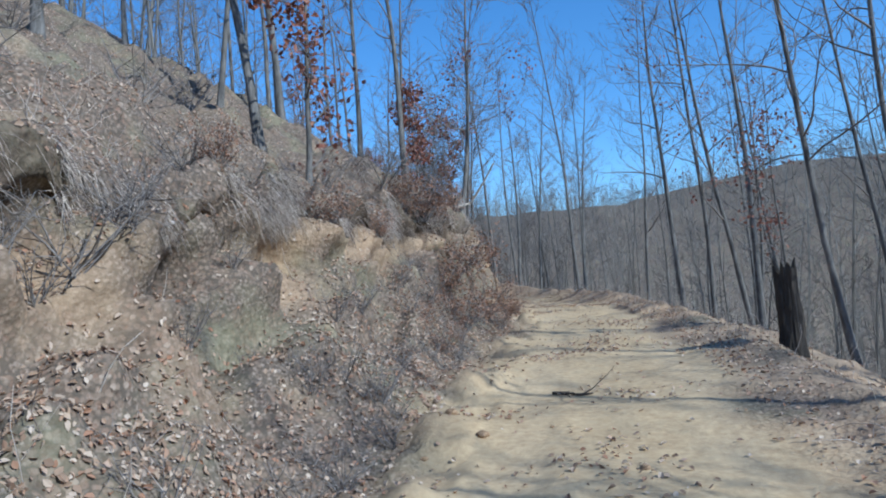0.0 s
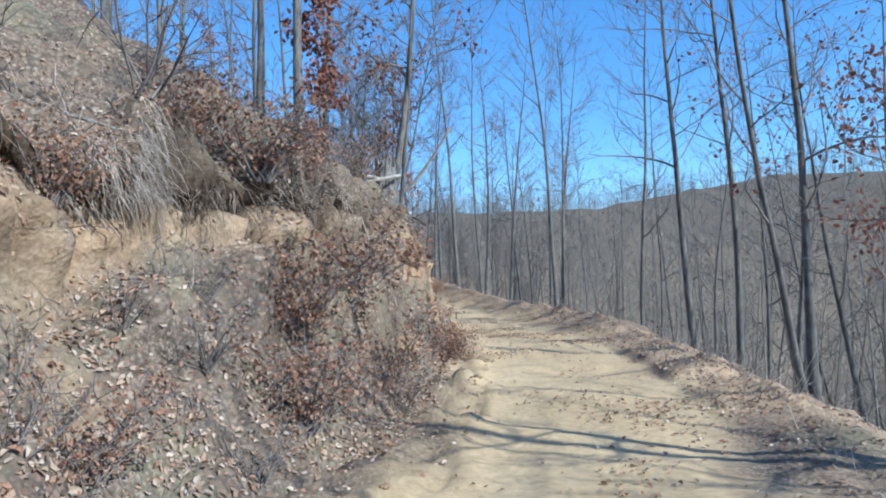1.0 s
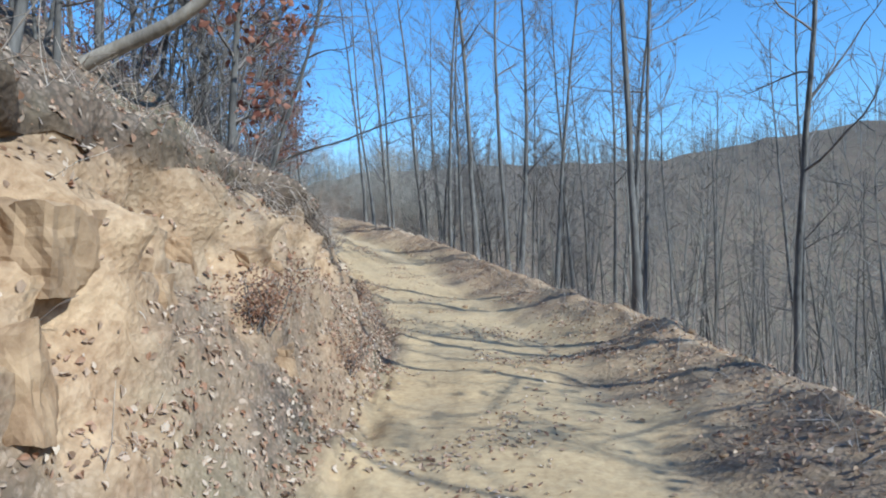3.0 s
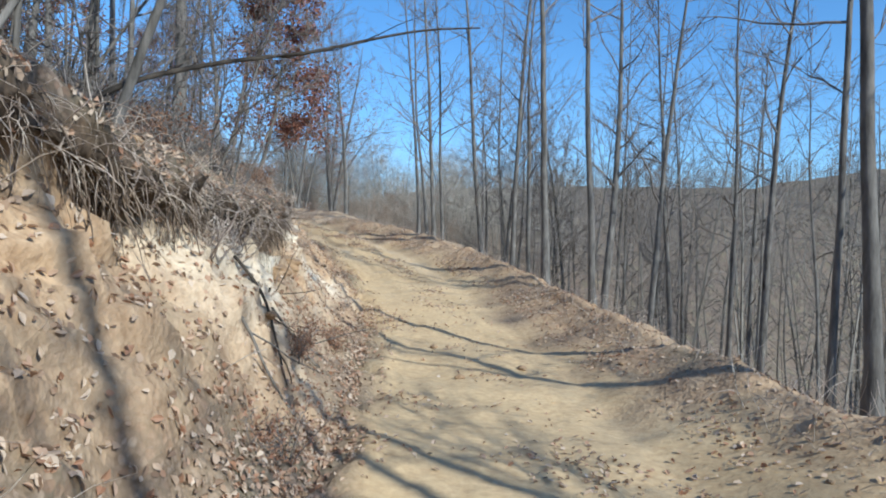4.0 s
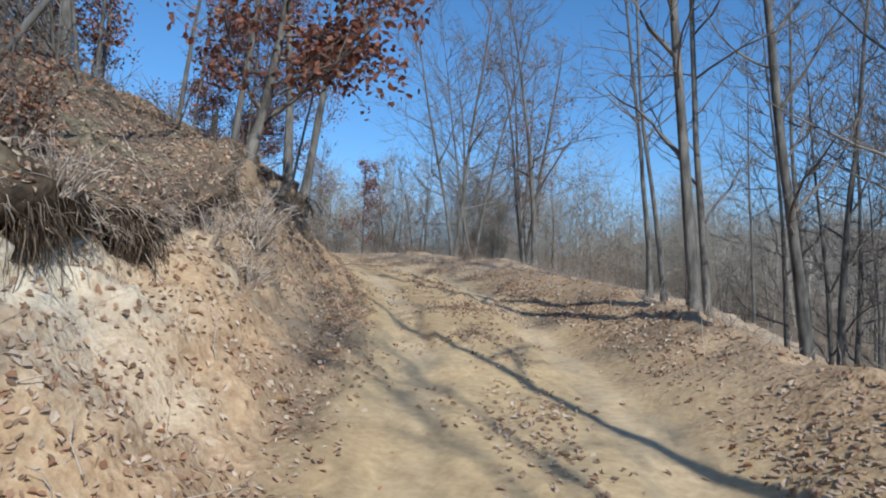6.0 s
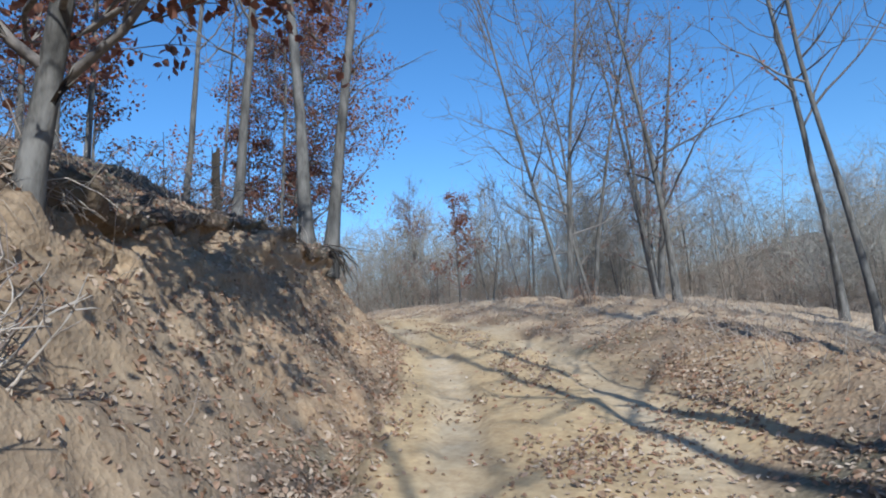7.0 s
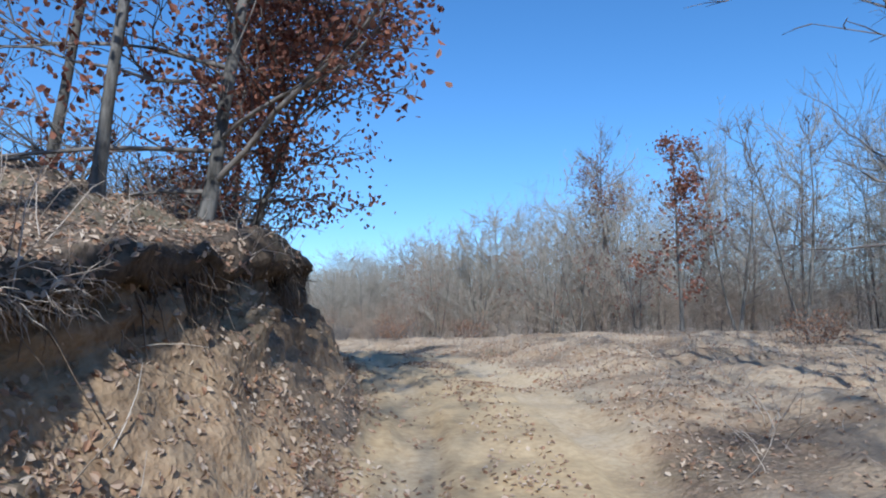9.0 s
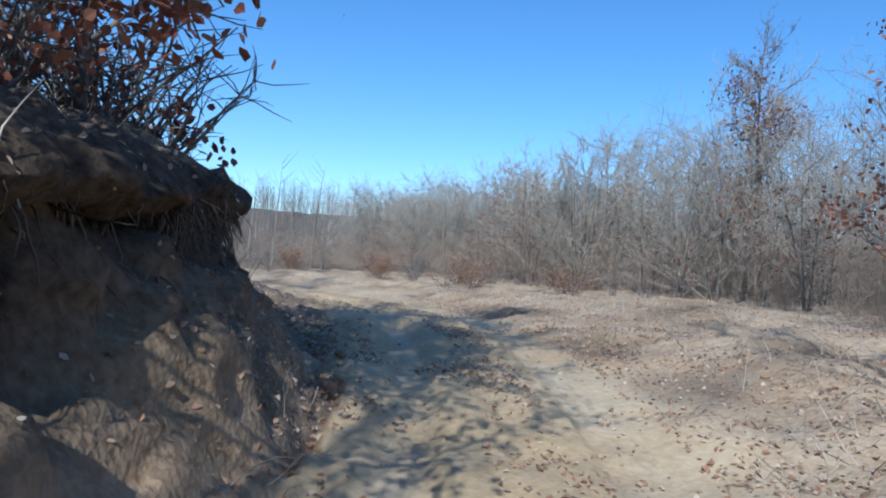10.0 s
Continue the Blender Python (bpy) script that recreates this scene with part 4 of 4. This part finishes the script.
weight *= np.where((s_of < -1) | (s_of > 80), 0.05, 1) * np.where(np.abs(s_of - 35) < 38, 1, 0.5) * area
gen = np.random.default_rng(4)
COUNT = 330000
pick = gen.choice(len(near), COUNT, p=weight / weight.sum())
a, b2 = gen.random((COUNT, 1)), gen.random((COUNT, 1))
q = tri[pick]
c = (q[:, 0] * (1 - a) + q[:, 1] * a) * (1 - b2) + (q[:, 3] * (1 - a) + q[:, 2] * a) * b2
n_ = nrm[pick] + gen.normal(0, 0.45, (COUNT, 3))
n_ /= np.linalg.norm(n_, axis=1)[:, None]
t_ = np.cross(n_, gen.normal(0, 1, (COUNT, 3)))
t_ /= np.linalg.norm(t_, axis=1)[:, None]
w_ = np.cross(n_, t_)
ln = gen.uniform(0.026, 0.064, (COUNT, 1))
wd = ln * gen.uniform(0.22, 0.36, (COUNT, 1))
curl = ln * gen.uniform(-0.05, 0.35, (COUNT, 1))
c = c + n_ * 0.012
lv = np.stack([c - t_ * ln / 2, c - t_ * ln * 0.2 + w_ * wd * 0.8 + n_ * curl, c + t_ * ln * 0.2 + w_ * wd + n_ * curl, c + t_ * ln / 2,
               c + t_ * ln * 0.15 - w_ * wd + n_ * curl, c - t_ * ln * 0.2 - w_ * wd * 0.75 + n_ * curl], 1).reshape(-1, 3)
k6 = np.arange(COUNT) * 6
close = (col_u[pick] > 5) & (col_u[pick] < 22.5)
lf = np.stack([k6, k6 + 1, k6 + 2, k6 + 3, k6, k6 + 3, k6 + 4, k6 + 5], 1)[close].reshape(-1, 4).tolist()
lf += np.stack([k6, k6 + 2, k6 + 3, k6 + 5], 1)[~close].tolist()
me = bpy.data.meshes.new("leaf_litter")
me.from_pydata(lv.tolist(), [], lf)
me.materials.append(M_LITTER)
tagged(new("leaf_litter", me), "fallen dry brown leaves strewn over bank, track and verge", "leaf litter", kind="stuff")

rng = random.Random(9)
stems = Tubes()
prob = np.where(col_u < 7.5, 1.0, np.where(col_u < 12, 0.35, 0)) * np.where(col_u < 3, 0.3, 1) + np.where(col_u > 21, np.where((col_u < 23.2) & (s_of < 60), 2.2, np.where(s_of > 54, 1.4, 0.5)), 0)
prob *= np.where((col_u > 3.4) & (col_u < 7.6), np.where((s_of > 26) & (s_of < 48.5), 0.8, 2.4), 1)
prob *= area * np.clip(0.6 + 1.5 * patch, 0.02, 2) * np.where((s_of < -1) | (s_of > 80), 0, 1)
for i in gen.choice(len(near), 15000, p=prob / prob.sum()):
    p = Vector(mid[i])
    way = Vector(nrm[i]) * 0.5 + Vector((rng.gauss(0, 0.6), rng.gauss(0, 0.6), 0.8))
    st = wander(rng, p - way * 0.03, way, rng.uniform(0.12, 0.6), 3, 0.35, rng.uniform(-0.3, 0.05))
    r = rng.uniform(0.002, 0.006)
    stems.tube(st, [r, r * 0.8, r * 0.6, r * 0.3], 3)
# dead growth hanging over the lip
fringe = [i for i in range(len(near)) if 5.2 < col_u[i] < 7.8 and (4 < s_of[i] < 20 or 25 < s_of[i] < 48.5 or 57 < s_of[i] < 60)]
for i in rng.choices(fringe, weights=[max(0.02, 0.4 + 1.8 * patch[i]) * (0.9 if 27 < s_of[i] < 48 else 1.0) for i in fringe], k=4500):
    _, rr = on_line(s_of[i])
    way = Vector((rr[0], rr[1], 0)) * rng.uniform(0.1, 0.6) + Vector((rng.gauss(0, 0.35), rng.gauss(0, 0.35), rng.uniform(-0.5, 0.6)))
    st = wander(rng, Vector(mid[i]) - way * 0.03, way, rng.uniform(0.1, 0.34) * (0.6 if s_of[i] > 57 else 1.0), 3, 0.4, rng.uniform(-0.7, -0.1))
    r = rng.uniform(0.002, 0.005)
    stems.tube(st, [r, r * 0.8, r * 0.6, r * 0.3], 3)
hay = [i for i in range(len(near)) if 4.0 < col_u[i] < 8.2 and 1 < s_of[i] < 13]
for i in rng.choices(hay, weights=[max(0.02, 0.3 + 2.2 * patch[i]) for i in hay], k=5500):
    _, rr = on_line(s_of[i])
    way = Vector((rr[0], rr[1], 0)) * rng.uniform(0.3, 0.9) + Vector((rng.gauss(0, 0.2), rng.gauss(0, 0.2), rng.uniform(-0.6, 0.3)))
    st = wander(rng, Vector(mid[i]) - way * 0.03, way, rng.uniform(0.2, 0.5), 4, 0.2, rng.uniform(-0.7, -0.3))
    r = rng.uniform(0.002, 0.004)
    stems.tube(st, [r, r, r * 0.8, r * 0.6, r * 0.3], 3)
tagged(new("dry_stems", stems.mesh("dry_stems", M_STRAW)), "dead grass stems and thin dry twigs on bank and verge", "undergrowth", kind="stuff")

roots = Tubes()
lip = [i for i in range(len(near)) if 5.9 < col_u[i] < (9.0 if s_of[i] > 59.5 else 7.6) and (6 < s_of[i] < 21.5 or 26 < s_of[i] < 48.5 or 58 < s_of[i] < 70)]
for i in rng.choices(lip, weights=[(2.0 if 28 < s_of[i] < 48 else 1.0) * max(0.03, 0.5 + 2.2 * noise.fractal(Vector(mid[i]) * 1.3, 1.0, 2.0, 2)) for i in lip], k=10000):
    p = Vector(mid[i])
    _, rr = on_line(s_of[i])
    out = Vector((rr[0], rr[1], 0))
    way = out * rng.uniform(0.1, 0.55) + Vector((rng.gauss(0, 0.3), rng.gauss(0, 0.3), rng.uniform(-1.2, -0.3)))
    st = wander(rng, p - out * 0.05, way, rng.choice((0.12, 0.2, 0.25, 0.35, 0.5)) * rng.uniform(0.6, 1.2), 5, 0.42, rng.uniform(-0.6, -0.15))
    r = rng.choice((0.002, 0.003, 0.004, 0.006, 0.01))
    roots.tube(st, [r * (1 - 0.15 * j) for j in range(6)], 3)
tagged(new("hanging_roots", roots.mesh("hanging_roots", M_ROOT)), "tangled roots and dead growth hanging from the undercut bank", "roots", kind="stuff")


# ---- stumps, stones, fallen wood ----
def lathe_stump(seed, height, girth, jag, flare):
    rng = random.Random(seed)
    v, f, n, m = [], [], 44, 26
    for j in range(m):
        h = j / (m - 1)
        for i in range(n):
            w = 6.2832 * i / n
            r = girth * (1 + flare * (1 - h) ** 3 + 0.13 * noise.noise(Vector((math.cos(w) * 1.8, math.sin(w) * 1.8, h * 2.2 + seed))) + 0.09 * math.sin(5 * w + seed) * (1 - 0.5 * h) + 0.16 * noise.fractal(Vector((math.cos(w) * 5, math.sin(w) * 5, h * 3.5 + seed)), 1.0, 2.0, 3))
            z = height * h * (1 + (jag * noise.noise(Vector((math.cos(w) * 2, math.sin(w) * 2, seed * 3.1))) if j == m - 1 else jag * 0.5 * h * noise.noise(Vector((math.cos(w), math.sin(w), seed)))))
            v.append(Vector((r * math.cos(w), r * math.sin(w), z - 0.12)))
    for j in range(m - 1):
        for i in range(n):
            k = (i + 1) % n
            f.append((j * n + i, j * n + k, (j + 1) * n + k, (j + 1) * n + i))
    v.append(Vector((0, 0, height * 0.72)))
    f += [((m - 1) * n + i, (m - 1) * n + (i + 1) % n, len(v) - 1) for i in range(n)]
    return v, f


dark = tagged(new("tree_stump"), "tall dark weathered stump on the verge", "stump")
v, f = lathe_stump(3, 1.15, 0.13, 0.3, 0.35)
part("trunk", sheet("trunk", v, f, M_DARKWOOD), dark)
dark.matrix_basis = upright(4.3, 8.5)
old = tagged(new("tree_stump"), "gnarled pale broken stump with peeling bark on the bank", "stump")
v, f = lathe_stump(8, 1.25, 0.2, 0.35, 0.8)
part("trunk", sheet("trunk", v, f, M_OLDWOOD), old)
spur = Tubes()
spur.tube([Vector((-0.1, -0.05, 0.25)), Vector((-0.3, -0.2, 0.2)), Vector((-0.42, -0.34, 0.0))], [0.07, 0.05, 0.03], 8)
part("root", spur.mesh("root", M_OLDWOOD), old)
old.matrix_basis = upright(0.7, 20.75, 0.1, 20)
post = tagged(new("tree_stump"), "thin dark broken snag among the bank trees", "stump")
v, f = lathe_stump(5, 1.5, 0.07, 0.2, 0.3)
part("trunk", sheet("trunk", v, f, M_DARKWOOD), post)
post.matrix_basis = upright(-11.9, 51.0)


def exposed_roots(label, x, y, seed, count):
    """A tangle of roots that spills from a tree's foot down the cut bank."""
    rng = random.Random(seed)
    top = tagged(new("exposed_roots"), label, "roots")
    z, _ = drop(x, y)
    k = int(((LINE[:, :2] - (x, y)) ** 2).sum(1).argmin())
    out = Vector((*RIGHT[k], 0.0))
    along = Vector((-out.y, out.x, 0.0))
    for i in range(count):
        thick = rng.choice((0.006, 0.01, 0.015, 0.028))
        st = [Vector((x, y, z + 0.05)) + along * rng.uniform(-0.3, 0.3)]
        way = out * rng.uniform(0.5, 1.0) + along * rng.uniform(-0.9, 0.9) + Vector((0, 0, rng.uniform(-0.5, 0.1)))
        for _ in range(6):
            way = way.normalized() + Vector((rng.gauss(0, 0.28), rng.gauss(0, 0.28), rng.gauss(-0.22, 0.2)))
            p = st[-1] + way.normalized() * rng.uniform(0.08, 0.15)
            p.z = max(p.z, drop(p.x, p.y)[0] - 0.02)
            st.append(p)
        t = Tubes()
        t.tube(st, [thick * (1 - 0.12 * j) for j in range(7)], 6)
        part("root", t.mesh("root", M_DARKWOOD), top)
    return top


exposed_roots("dark roots spilling from a tree's foot down the bank", -8.95, 50.9, 3, 26)
exposed_roots("grey roots gripping the bank below the broken stump", 0.9, 20.8, 4, 9)


def limb_thing(name, label, pts, rads, mat, twigs=0, seed=1):
    rng = random.Random(seed)
    top = tagged(new(name), label, "branch")
    fine = []
    pts = [Vector(p) for p in pts]
    for k in range(len(pts) - 1):
        fine += [pts[k].lerp(pts[k + 1], j / 4) for j in range(4)]
    fine.append(pts[-1])
    for _ in range(3):
        fine = [fine[0]] + [(fine[k - 1] + fine[k] * 2 + fine[k + 1]) / 4 for k in range(1, len(fine) - 1)] + [fine[-1]]
    t = Tubes()
    t.tube(fine, list(np.interp(np.linspace(0, 1, len(fine)), np.linspace(0, 1, len(rads)), rads)), 7)
    for _ in range(twigs):
        j = rng.randint(2, len(fine) - 1)
        tw = wander(rng, fine[j], (fine[j] - fine[j - 1]).normalized() + Vector((rng.uniform(-1, 1), rng.uniform(-1, 1), rng.uniform(-0.5, 1))), rng.uniform(0.3, 0.9), 4, 0.2)
        t.tube(tw, [0.009, 0.007, 0.006, 0.004, 0.002], 3)
    part("wood", t.mesh("wood", mat), top)
    return top


limb_thing("bent_sapling", "pale bent sapling arching out over the bank", [(-0.5, 25.4, 4.0), (0.1, 25.4, 4.25), (0.75, 25.3, 4.45), (1.3, 25.2, 4.85), (1.8, 25.1, 5.5), (2.3, 25.0, 6.3)],
           [0.075, 0.07, 0.06, 0.05, 0.04, 0.03], M_PALE, 3, 4)


limb_thing("fallen_branch", "bleached fallen branch hanging over the bank edge", [(1.00, 20.55, 4.25), (0.55, 19.89, 4.06), (0.09, 19.40, 3.87), (-0.37, 18.67, 3.64), (-0.72, 17.94, 3.38)], [0.035, 0.03, 0.02, 0.012], M_PALE, 5, 5)
limb_thing("fallen_branch", "long bleached branch lying on the bank top", [(0.68, 20.11, 4.09), (0.17, 19.42, 4.12), (-0.24, 18.71, 4.10), (-0.69, 18.05, 4.08), (-0.98, 17.41, 4.06)], [0.04, 0.03, 0.02, 0.012], M_PALE, 4, 6)
limb_thing("dead_sapling", "thin pale dead stem standing in the bank", [(0.44, 17.84, 1.81), (0.47, 17.85, 2.30), (0.50, 17.90, 2.79), (0.51, 17.96, 3.21)], [0.014, 0.012, 0.008, 0.005], M_PALE, 0, 7)


foot = Vector((-0.23, 30.11, 2.76))
limb_thing("bent_sapling", "dark thin sapling arching far out over the track", [(foot.x, foot.y, drop(foot.x, foot.y)[0] - 0.1), (-0.36, 30.39, 3.22), (-0.39, 31.11, 3.77), (0.19, 32.03, 4.25), (0.79, 32.61, 4.49), (1.27, 33.08, 4.78), (1.88, 33.63, 5.10), (2.51, 34.12, 5.28)], [0.03, 0.028, 0.024, 0.02, 0.015, 0.01], M_DARKWOOD, 7, 9)


def stick(name, label, s, d, length, turn, thick, mat, lift=0.03, seed=0):
    rng = random.Random(seed)
    x, y = beside(s, d)
    way = Vector((math.cos(turn), math.sin(turn), 0))
    pts = []
    for k in range(6):
        p = Vector((x, y, 0)) + way * (length * (k / 5 - 0.5)) + Vector((rng.gauss(0, 0.04), rng.gauss(0, 0.04), 0))
        pts.append((p.x, p.y, drop(p.x, p.y)[0] + lift))
    return limb_thing(name, label, pts, [thick, thick * 0.85, thick * 0.7, thick * 0.4], mat, 3, seed)


FALLEN = "grey fallen branch lying on the leafy bank"
for k, (s, d, ln2, tn, th) in enumerate([(17.5, -3.4, 2.6, 1.2, 0.03), (18.2, -2.8, 2.2, 0.5, 0.025), (11.5, -4.2, 1.8, 0.3, 0.03), (30.5, -3.6, 2.4, 1.6, 0.03), (35.0, -4.2, 2.2, 1.9, 0.035),
                                         (59.0, -4.0, 1.9, 2.2, 0.03), (61.5, -3.3, 1.6, 2.6, 0.025), (56.0, -4.5, 2.0, 2.9, 0.03)]):
    stick("fallen_branch", FALLEN, s, d, ln2, tn, th, M_OLDWOOD, 0.05, 50 + k)
stick("stick", "short dark stick lying on the dirt track", 7.2, 0.0, 0.5, -0.5, 0.02, M_DARKWOOD, 0.015, 70)


def against_bank(s, h):
    """The bank's face at length s and height h over the track, met from the track."""
    p, r = on_line(s)
    hit = TREE.ray_cast(Vector((p[0], p[1], p[2] + h)), Vector((-r[0], -r[1], 0.0)))
    return hit[0], math.degrees(math.atan2(r[1], r[0]))


def hung(name, label, places, rads, mat, seed):
    """A stick that hangs down or leans on the bank's face, through places of length and height."""
    pts = []
    for s, h in places:
        at, turn = against_bank(s, h)
        pts.append(at + Vector((math.cos(radians(turn)), math.sin(radians(turn)), 0)) * (rads[0] + 0.015))
    return limb_thing(name, label, pts, rads, mat, 2, seed)


HUNG = "thin dead branch hanging down the pale bank"
for k, (places, thick, mat) in enumerate([([(31.4, 1.55), (31.5, 1.15), (31.45, 0.75), (31.25, 0.45)], 0.014, M_DARKWOOD), ([(32.5, 1.1), (32.9, 1.05), (33.3, 1.0), (33.6, 0.9)], 0.012, M_DARKWOOD),
                                          ([(32.2, 0.95), (32.5, 0.7), (32.7, 0.5), (32.9, 0.3)], 0.013, M_OLDWOOD), ([(16.0, 2.2), (16.2, 1.6), (16.1, 1.1), (15.9, 0.7)], 0.013, M_PALE),
                                          ([(16.3, 2.1), (16.9, 1.9), (17.4, 1.6), (17.9, 1.3)], 0.011, M_PALE), ([(30.6, 1.5), (30.8, 1.0), (30.9, 0.6), (31.0, 0.25)], 0.014, M_OLDWOOD)]):
    hung("dead_branch", HUNG if k < 3 else "bleached dead branch leaning on the bank", places, [thick, thick * 0.9, thick * 0.7, thick * 0.4], mat, 80 + k)


def stone_mesh(seed, size, boxy=0.0, rough=1.0):
    rng = random.Random(seed)
    bm = bmesh.new()
    if boxy:
        bmesh.ops.create_cube(bm, size=1.0)
        bmesh.ops.subdivide_edges(bm, edges=bm.edges[:], cuts=8, use_grid_fill=True)
    else:
        bmesh.ops.create_icosphere(bm, subdivisions=2, radius=0.55)
    for vt in bm.verts:
        n = noise.fractal(vt.co * (1.6 if boxy else 1.3) + Vector((seed * 3.7, 0, 0)), 1.0, 2.0, 3)
        n2 = noise.fractal(vt.co * 4.5 + Vector((seed * 1.7, 2, 0)), 1.0, 2.0, 3) if boxy else 0.0
        vt.co *= 1 + rough * ((0.16 if boxy else 0.35) * n + 0.07 * n2) - (0.12 * vt.co.length_squared ** 2 if boxy else 0.0)
        vt.co = Vector((vt.co.x * size[0], vt.co.y * size[1], vt.co.z * size[2]))
    me = bpy.data.meshes.new("stone")
    bm.to_mesh(me)
    bm.free()
    me.materials.append(M_STONE)
    return me


for k, (s, h, w, dp, t) in enumerate([(20.95, 1.05, 0.72, 0.45, 1.0), (21.72, 1.0, 0.5, 0.42, 0.85), (20.2, 1.75, 0.5, 0.3, 0.35), (22.6, 1.55, 0.5, 0.35, 0.4), (19.4, 1.3, 0.4, 0.3, 0.45),
                                      (23.6, 1.2, 0.35, 0.3, 0.4), (18.7, 0.9, 0.35, 0.3, 0.35), (24.4, 1.5, 0.4, 0.3, 0.3),
                                      (20.3, 1.3, 0.4, 0.3, 0.5), (19.6, 1.85, 0.45, 0.35, 0.3), (21.5, 1.75, 0.4, 0.3, 0.4), (22.2, 1.0, 0.3, 0.3, 0.45), (19.0, 1.65, 0.35, 0.3, 0.4), (23.1, 1.75, 0.35, 0.3, 0.25),
                                      (20.0, 0.75, 0.35, 0.25, 0.3), (25.3, 1.3, 0.3, 0.25, 0.3)]):
    at, turn = against_bank(s, h)
    o = tagged(new("sandstone_block", stone_mesh(20 + k, (dp, w, t), 1.0, 0.85 if k < 2 else 1.35)), "smooth dun sandstone block standing upright in the bank" if k < 2 else "tan sandstone block jutting from the earth bank", "rock", "sandstone blocks in the bank")
    sunk = 0.14 if k < 2 else 0.1
    o.matrix_basis = Matrix.Translation(at - Vector((sunk * math.cos(radians(turn)), sunk * math.sin(radians(turn)), 0))) @ pose(0, 0, 0, 4 * math.sin(k), 5 * math.cos(2 * k), turn + (5 if k < 2 else 16) * math.sin(3 * k))
    if k < 2:
        o.data.materials[0] = M_DUNSTONE
rng = random.Random(83)
for k in range(16):
    at, turn = against_bank(rng.uniform(17.5, 26.5), rng.uniform(0.5, 2.0))
    o = tagged(new("sandstone_block", stone_mesh(120 + k, (rng.uniform(0.15, 0.28), rng.uniform(0.15, 0.38), rng.uniform(0.12, 0.3)), 1.0)), "small ochre sandstone block in the earth bank", "rock", "sandstone blocks in the bank")
    o.matrix_basis = Matrix.Translation(at - Vector((0.05 * math.cos(radians(turn)), 0.05 * math.sin(radians(turn)), 0))) @ pose(0, 0, 0, rng.uniform(-15, 15), rng.uniform(-15, 15), turn + rng.uniform(-35, 35))
for k, (s, h, w, dp, t) in enumerate([(34.4, 1.15, 0.6, 0.4, 0.45), (35.6, 1.45, 0.5, 0.35, 0.3), (36.8, 1.35, 0.45, 0.3, 0.25), (38.4, 1.1, 0.4, 0.3, 0.25), (33.2, 1.3, 0.4, 0.3, 0.35)]):
    at, turn = against_bank(s, h)
    o = tagged(new("pale_rock", stone_mesh(40 + k, (dp, w, t), 1.0)), "pale chalky rock set in the white bank face", "rock", "pale rocks in the bank")
    o.matrix_basis = Matrix.Translation(at - Vector((0.2 * math.cos(radians(turn)), 0.2 * math.sin(radians(turn)), 0))) @ pose(0, 0, 0, 8 * math.sin(k), 9 * math.cos(2 * k), turn + 14 * math.sin(3 * k))
    o.data.materials[0] = M_CHALK
for k, (s, h, w, dp, t) in enumerate([(35.5, 1.2, 0.8, 0.6, 0.26), (36.6, 1.3, 0.6, 0.5, 0.16), (34.6, 1.15, 0.5, 0.5, 0.2), (39.6, 1.05, 0.45, 0.4, 0.14)]):
    at, turn = against_bank(s, h)
    o = tagged(new("sandstone_block", stone_mesh(90 + k, (dp, w, t), 1.0)), "ochre sandstone slab jutting out under the root mat", "rock", "slabs under the root mat")
    o.matrix_basis = Matrix.Translation(at - Vector((0.16 * math.cos(radians(turn)), 0.16 * math.sin(radians(turn)), 0))) @ pose(0, 0, 0, 10 * math.sin(k + 1), 14, turn + 20 * math.cos(2 * k))
at, turn = against_bank(16.7, 0.42)
o = tagged(new("sandstone_block", stone_mesh(97, (0.5, 1.1, 0.34), 1.0)), "pale sandstone ledge at the foot of the bank", "rock")
o.matrix_basis = Matrix.Translation(at - Vector((0.2 * math.cos(radians(turn)), 0.2 * math.sin(radians(turn)), 0))) @ pose(0, 0, 0, 4, 6, turn)
STONES = [stone_mesh(60 + k, (1, 0.8, 0.55)) for k in range(4)]
rng = random.Random(31)
for k in range(120):
    s, d = rng.uniform(2, 72), rng.choice((rng.uniform(-2.2, -0.8), rng.uniform(-1.0, 3.2), rng.uniform(-2.2, -1.0)))
    x, y = beside(s, d)
    z, _ = drop(x, y)
    r = rng.choice((0.04, 0.05, 0.07, 0.12))
    o = tagged(new("stone", STONES[k % 4]), "small tan stone lying on the dirt", "stone", "stones on the track")
    o.matrix_basis = pose(x, y, z + r * 0.12, 0, 0, rng.uniform(0, 360)) @ Matrix.Scale(r, 4)
